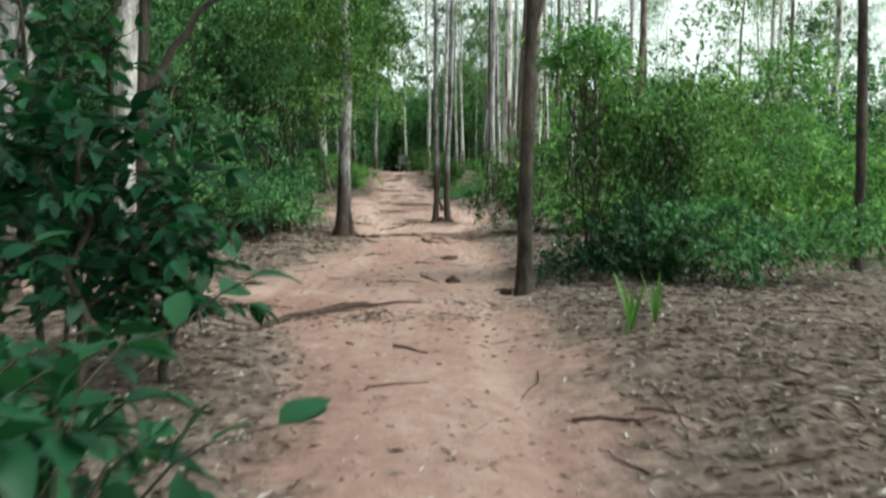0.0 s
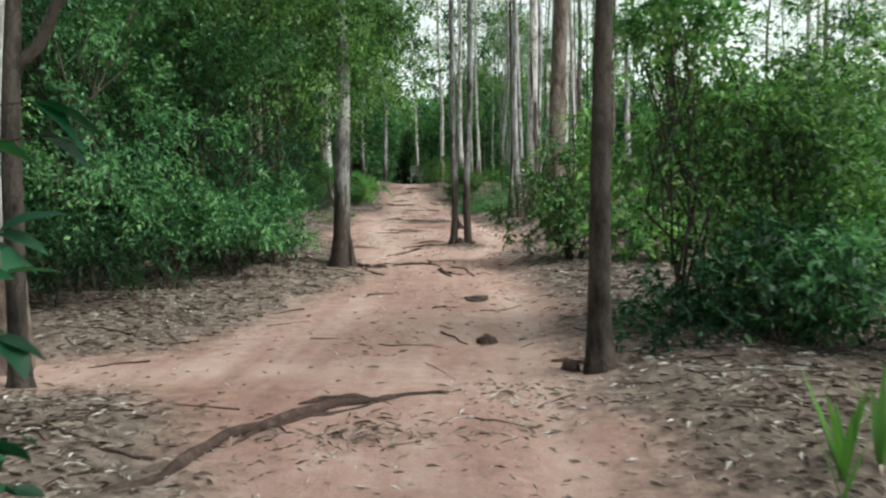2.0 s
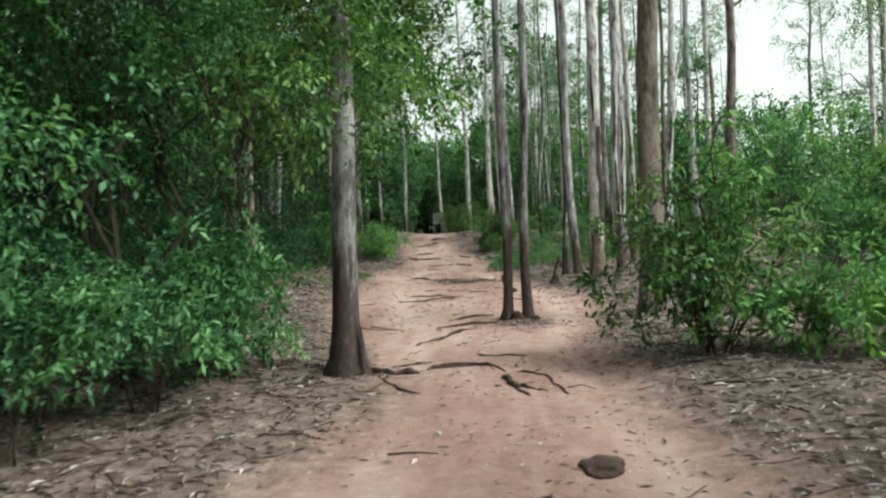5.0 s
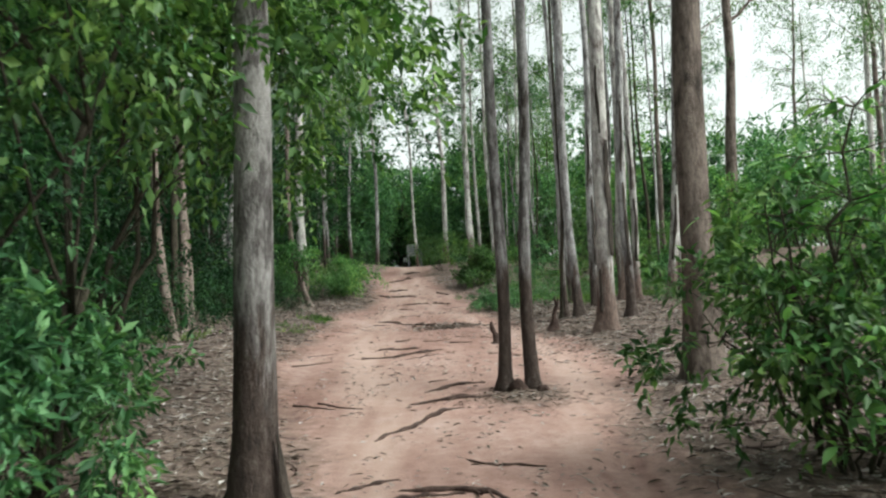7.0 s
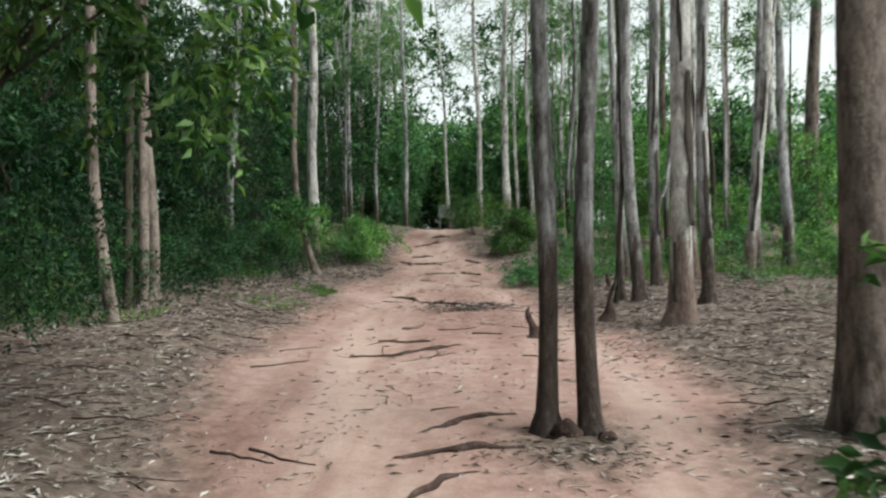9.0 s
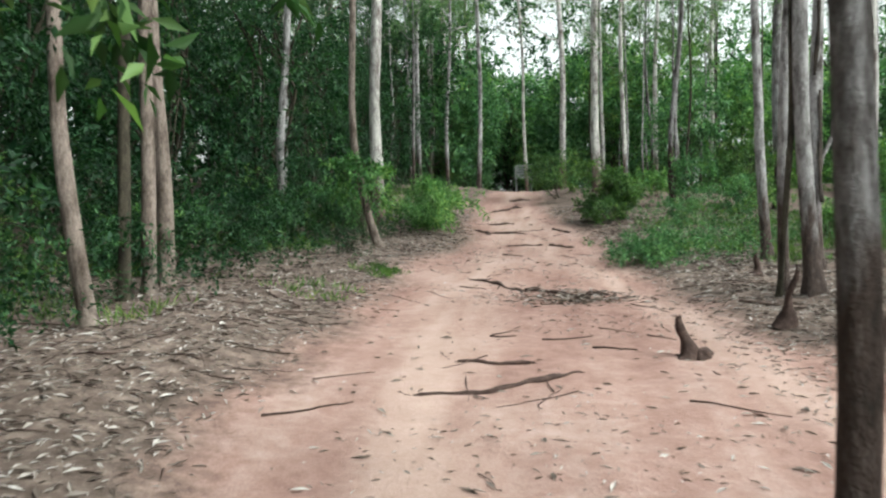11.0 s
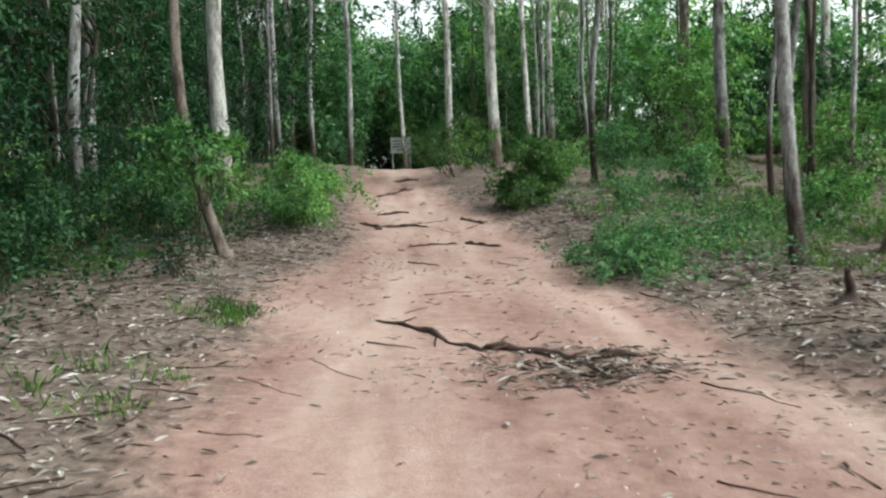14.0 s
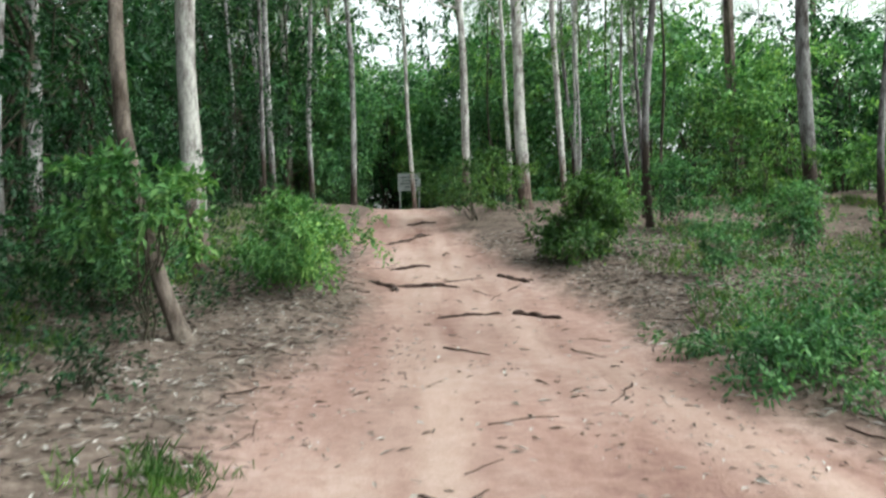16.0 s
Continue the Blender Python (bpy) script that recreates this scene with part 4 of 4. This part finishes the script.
stump(1.5, 28.4, .35, .05, (.05, 0), "short dark stump among the weeds", 603)
stump(-6.05, 22.6, .5, .06, (-.3, 0), "old leaning stump at the thicket's edge", 604)

# ---- sword-leaved seedlings ----
def seedling(x, y, blades, tall, label, seed):
    r = np.random.default_rng(seed)
    ob = thing("sword_leaved_seedling", x, y, label, "plant", "seedlings")
    for k in range(blades):
        a, b = r.uniform(0, 6.28), r.uniform(.1, .32)
        t = tall * r.uniform(.6, 1.1)
        d = np.array([math.cos(a) * b, math.sin(a) * b, 1])
        s = np.linspace(0, 1, 7)
        c = np.outer(s * t, d) + np.outer(s ** 2 * t * .12, [math.cos(a), math.sin(a), -.3])
        w = .021 * np.array([.5, .8, 1, .95, .75, .4, .03])
        sd = np.array([-math.sin(a), math.cos(a), 0])
        v = np.concatenate([c - w[:, None] * sd, c + [0, 0, -.004], c + w[:, None] * sd])
        f = [(i, i + 1, i + 8, i + 7) for i in range(6)] + [(i + 7, i + 8, i + 15, i + 14) for i in range(6)]
        link_mesh("blade", v, f, GRASS, ob)
    return ob


seedling(1.6, 6.75, 7, .5, "upright yellow-green sword-leaved seedling in leaf litter", 611)
seedling(1.82, 6.85, 4, .55, "upright yellow-green sword-leaved seedling in leaf litter", 612)
seedling(1.5, 6.55, 3, .3, "small yellow-green sword-leaved seedling in leaf litter", 613)

# ---- the notice board far up the path ----
def notice_board(x, y):
    ob = thing("notice_board", x, y, "weathered grey-white notice board on two posts", "sign")
    paint, n, l, b = mat("weathered_paint", .6)
    q = noise_tex(n, l, 5, 5)
    rr = ramp(n, [(.3, (.13, .15, .155)), (.7, (.26, .285, .285))])
    l.new(q.outputs[0], rr.inputs[0])
    l.new(rr.outputs[0], b.inputs["Base Color"])
    ink = mat("faded_ink", .7)[0]
    ink.node_tree.nodes["Principled BSDF"].inputs["Base Color"].default_value = (.05, .06, .06, 1)

    def block(nm, cx, cy, cz, sx, sy, sz, m, par):
        bm = bmesh.new()
        bmesh.ops.create_cube(bm, size=1, matrix=Matrix.Translation((cx, cy, cz)) @ Matrix.Diagonal((sx, sy, sz, 1)))
        bmesh.ops.bevel(bm, geom=bm.edges[:], offset=min(sx, sy, sz) * .2, segments=1, affect="EDGES")
        me = bpy.data.meshes.new(nm)
        bm.to_mesh(me)
        bm.free()
        me.materials.append(m)
        o = new(nm, me)
        o.parent = par
        return o
    for sx in (-.33, .33):
        block("post", sx, .03, .62, .06, .06, 1.5, paint, ob)
    bd = block("board", 0, -.02, 1.05, .78, .03, .6, paint, ob)
    for k in range(4):
        block("line_of_writing", (-.06, .03, -.02, .05)[k], -.038, 1.22 - .11 * k, (.5, .55, .6, .4)[k], .006, .045, ink, bd)
    return ob


notice_board(-2.55, 53.0)

# ---- litter, sticks, grass and undergrowth ----
def scatter(n, x0, x1, y0, y1, r):
    return r.uniform(x0, x1, n), r.uniform(y0, y1, n)


def litter(name, x, y, ln, ratio, material, label, r, tilt=.28, up=.012):
    n = len(x)
    a = r.uniform(0, 6.28, n)
    d = unit(np.column_stack([np.cos(a), np.sin(a), r.normal(.02, tilt * .6, n)]))
    nm = unit(np.column_stack([r.normal(0, tilt, n), r.normal(0, tilt, n), np.ones(n)]))
    f = r.uniform(.5, 1.35, n)
    c = np.column_stack([x, y, height(x, y) + r.uniform(.002, up, n)])
    v, t = leaf_arrays(c, d, nm, ln * f, ln * ratio * f * r.uniform(.7, 1.3, n), .12)
    return tagged(link_mesh(name, v, t, material, None, False), label, "litter", "", "stuff")


lr = np.random.default_rng(31)
x, y = scatter(230000, -7, 6.5, 1.2, 40, lr)
d = off_path(x, y)
near = np.exp(-np.clip(np.abs(x + .5) - 3, 0, 9) / 3.0)
k = (d > 0) & (lr.uniform(0, 1, len(x)) < np.clip(d / .8 + .12, 0, 1) * near * .8) | (lr.uniform(0, 1, len(x)) < .025)
# about two thirds of the litter along the first stretch is darker and browner
darker = (d > -.05) & ((x < .6) | (y < 8.5)) & (y < 17.5 + 2 * lattice(x * .6, y * .6, 41)) & (lr.uniform(0, 1, len(x)) < .68)
litter("leaf_litter", x[k & ~darker], y[k & ~darker], .1, .23, LITTER, "dry grey-brown gum leaves lying over the forest floor", lr)
litter("leaf_litter", x[k & darker], y[k & darker], .1, .25, DARK_LITTER, "dark brown fallen leaves lying under the first thicket", lr)
x, y = scatter(11000, -3.6, 1.6, 1.0, 34, lr)
clump = lattice(x * 1.1, y * 1.1, 21) > .05
litter("fallen_leaves", x[clump], y[clump], .062, .2, LITTER, "scattered dry leaves and bark shreds on the path", lr)
x, y = lr.normal(-.85, .42, 520), lr.normal(27.45, .25, 520)
litter("leaf_drift", x, y, .12, .16, LITTER, "drift of dry leaves and bark caught behind the root", lr, .45, .04)
x, y = lr.normal(-.88, .3, 260), lr.normal(27.2, .2, 260)
litter("leaf_drift", x, y, .13, .13, DARK_LITTER, "drift of dark brown bark shreds and leaves before the root", lr, .4, .035)
x, y = lr.normal(-.75, .5, 260), lr.normal(7.75, .22, 260)
litter("leaf_drift", x, y, .1, .14, DARK_LITTER, "brown bark shreds and leaves gathered below the big root", lr, .35, .02)
x, y = lr.normal(-.1, .45, 300), lr.normal(19.5, .22, 300)
litter("leaf_drift", x, y, .08, .16, DARK_LITTER, "brown leaves and shreds round the feet of the twin trees", lr, .35, .02)
x, y = lr.normal(.25, .25, 260), lr.normal(8.55, .35, 260)
litter("leaf_drift", x, y, .08, .2, LITTER, "small drift of dry leaves beside the big root", lr, .35, .02)


x, y = lr.normal(1.0, .5, 1000), lr.uniform(21.5, 27.5, 1000)
litter("leaf_drift", x, y, .085, .2, LITTER, "dry pale gum leaves strewn between the stumps", lr, .35, .02)


def sticks(n, x0, x1, y0, y1, seed, label):
    r = np.random.default_rng(seed)
    paths = []
    while len(paths) < n:
        x, y = r.uniform(x0, x1), r.uniform(y0, y1)
        if off_path(np.array(x), np.array(y)) < .15 and r.uniform() > .07:
            continue
        a, L = r.uniform(0, 6.28), r.uniform(.12, .65)
        q = np.array([x, y]) + np.outer(np.linspace(-.5, .5, 6) * L, [math.cos(a), math.sin(a)]) + r.normal(0, L * .025, (6, 2))
        w = r.uniform(.003, .008)
        paths.append((np.column_stack([q, height(q[:, 0], q[:, 1]) + w * 1.5]), np.linspace(w, w * .4, 6)))
    v, f = tubes(paths, 4)
    return tagged(link_mesh("fallen_twigs", v, f, ROOT), label, "twigs", "", "stuff")


sticks(1500, -6, 5, 1.5, 38, 41, "fallen brown twigs and bark strips on the ground")


def stick(a, b, w, label, seed):
    r = np.random.default_rng(seed)
    q = bent((*a, 0), (*b, 0), 9, 0, .02, r)
    q[:, 2] = height(q[:, 0], q[:, 1]) + w * .8
    v, f = tubes([(q - q[4], np.linspace(w, w * .35, 9))], 6, .25, seed)
    ob = link_mesh("fallen_stick", v, f, ROOT)
    ob.location = q[4]
    return tagged(ob, label, "stick", "fallen sticks")


for k, (a, b, w) in enumerate([((-2.2, 19.5), (-1.7, 19.25), .011), ((-4.45, 26.25), (-3.95, 25.85), .014), ((-.8, 24.5), (-.42, 24.42), .012), ((-1.75, 24.9), (-1.5, 24.85), .01), ((-2.15, 32.75), (-1.75, 32.3), .012), ((-.4, 6.5), (-.12, 6.3), .012), ((-2.45, 19.45), (-1.98, 19.3), .012),
                               ((-3.0, 22.2), (-2.5, 22.6), .01), ((.9, 26.6), (1.5, 26.2), .016), ((-.1, 31.9), (.35, 31.8), .02), ((-.3, 10.9), (-.05, 10.4), .012), ((1.3, 14.9), (1.8, 14.7), .016), ((.75, 4.6), (1.2, 4.5), .014), ((-1.3, 13.4), (-.95, 13.3), .01)]):
    stick(a, b, w, "thin dry brown stick lying on the ground", 700 + k)


def grass(name, x, y, tall, blades, label, r, material=None):
    n = len(x)
    x, y = np.repeat(x, blades) + r.normal(0, .05, n * blades), np.repeat(y, blades) + r.normal(0, .05, n * blades)
    c = np.column_stack([x, y, height(x, y) - .005])
    d = unit(np.column_stack([r.normal(0, .55, len(x)), r.normal(0, .55, len(x)), np.ones(len(x))]))
    nm = unit(r.normal(0, 1, (len(x), 3)))
    f = r.uniform(.4, 1.3, len(x))
    v, t = leaf_arrays(c, d, nm, tall * f, .004 * np.ones(len(x)) + .004 * f, .1)
    return tagged(link_mesh(name, v, t, material or GRASS), label, "grass", "", "stuff")


def herbs(name, x, y, tall, per, ln, wd, material, label, r):
    n = len(x)
    s = r.uniform(.5, 1.3, n)
    c = np.repeat(np.column_stack([x, y, height(x, y)]), per, 0)
    hgt = np.repeat(s, per) * r.uniform(.1, 1, n * per) * tall
    a = r.uniform(0, 6.28, n * per)
    c = c + np.column_stack([np.cos(a) * hgt * .35, np.sin(a) * hgt * .35, hgt])
    d = unit(np.column_stack([np.cos(a), np.sin(a), r.normal(.35, .5, n * per)]))
    nm = unit(r.normal(0, .65, (n * per, 3)) + [0, 0, 1])
    f = r.uniform(.6, 1.3, n * per)
    v, t = leaf_arrays(c, d, nm, ln * f, wd * f)
    return tagged(link_mesh(name, v, t, material), label, "undergrowth", "", "stuff")


gr = np.random.default_rng(51)
x, y = scatter(18000, -8, 8, 17, 46, gr)
d = off_path(x, y)
right = (x > 0) & (d > .5) & (y > 28.5) & (lattice(x * .8, y * .8, 31) > .12)
left = (x < 0) & (d > 1.7) & (lattice(x * .7, y * .7, 32) > .1 - .25 * (d > 2.2))
grass("grass", x[right | left], y[right | left], .17, 6, "thin green grass growing through the leaf litter", gr)
x, y = scatter(9000, -9, 9, 8, 46, gr)
d = off_path(x, y)
hr = (x > 0) & (d > np.where(y < 28, 3.2, .8)) & (lattice(x * .7, y * .7, 33) > .2)
hl = (x < 0) & (d > np.where(y < 19, 1.6, np.where(y > 27, 1.35, 1.9))) & (lattice(x * .9, y * .9, 34) > -.25)
herbs("undergrowth", x[hr], y[hr], .5, 22, .062, .024, LEAF_FRESH, "light green weeds and seedlings covering the forest floor", gr)
herbs("undergrowth", x[hl], y[hl], .42, 18, .065, .027, LEAF_SHADED, "low green undergrowth in shade-darkened leaf colour beside the path", gr)
x, y = gr.normal(-3.78, .22, 34), gr.normal(29.1, .2, 34)
grass("grass_tuft", x, y, .12, 14, "bright green grass tuft at the path's edge", gr)
x, y = gr.normal(-4.0, .3, 22), gr.normal(26.9, .3, 22)
grass("grass_tuft", x, y, .14, 9, "small green grass tuft in the litter", gr)
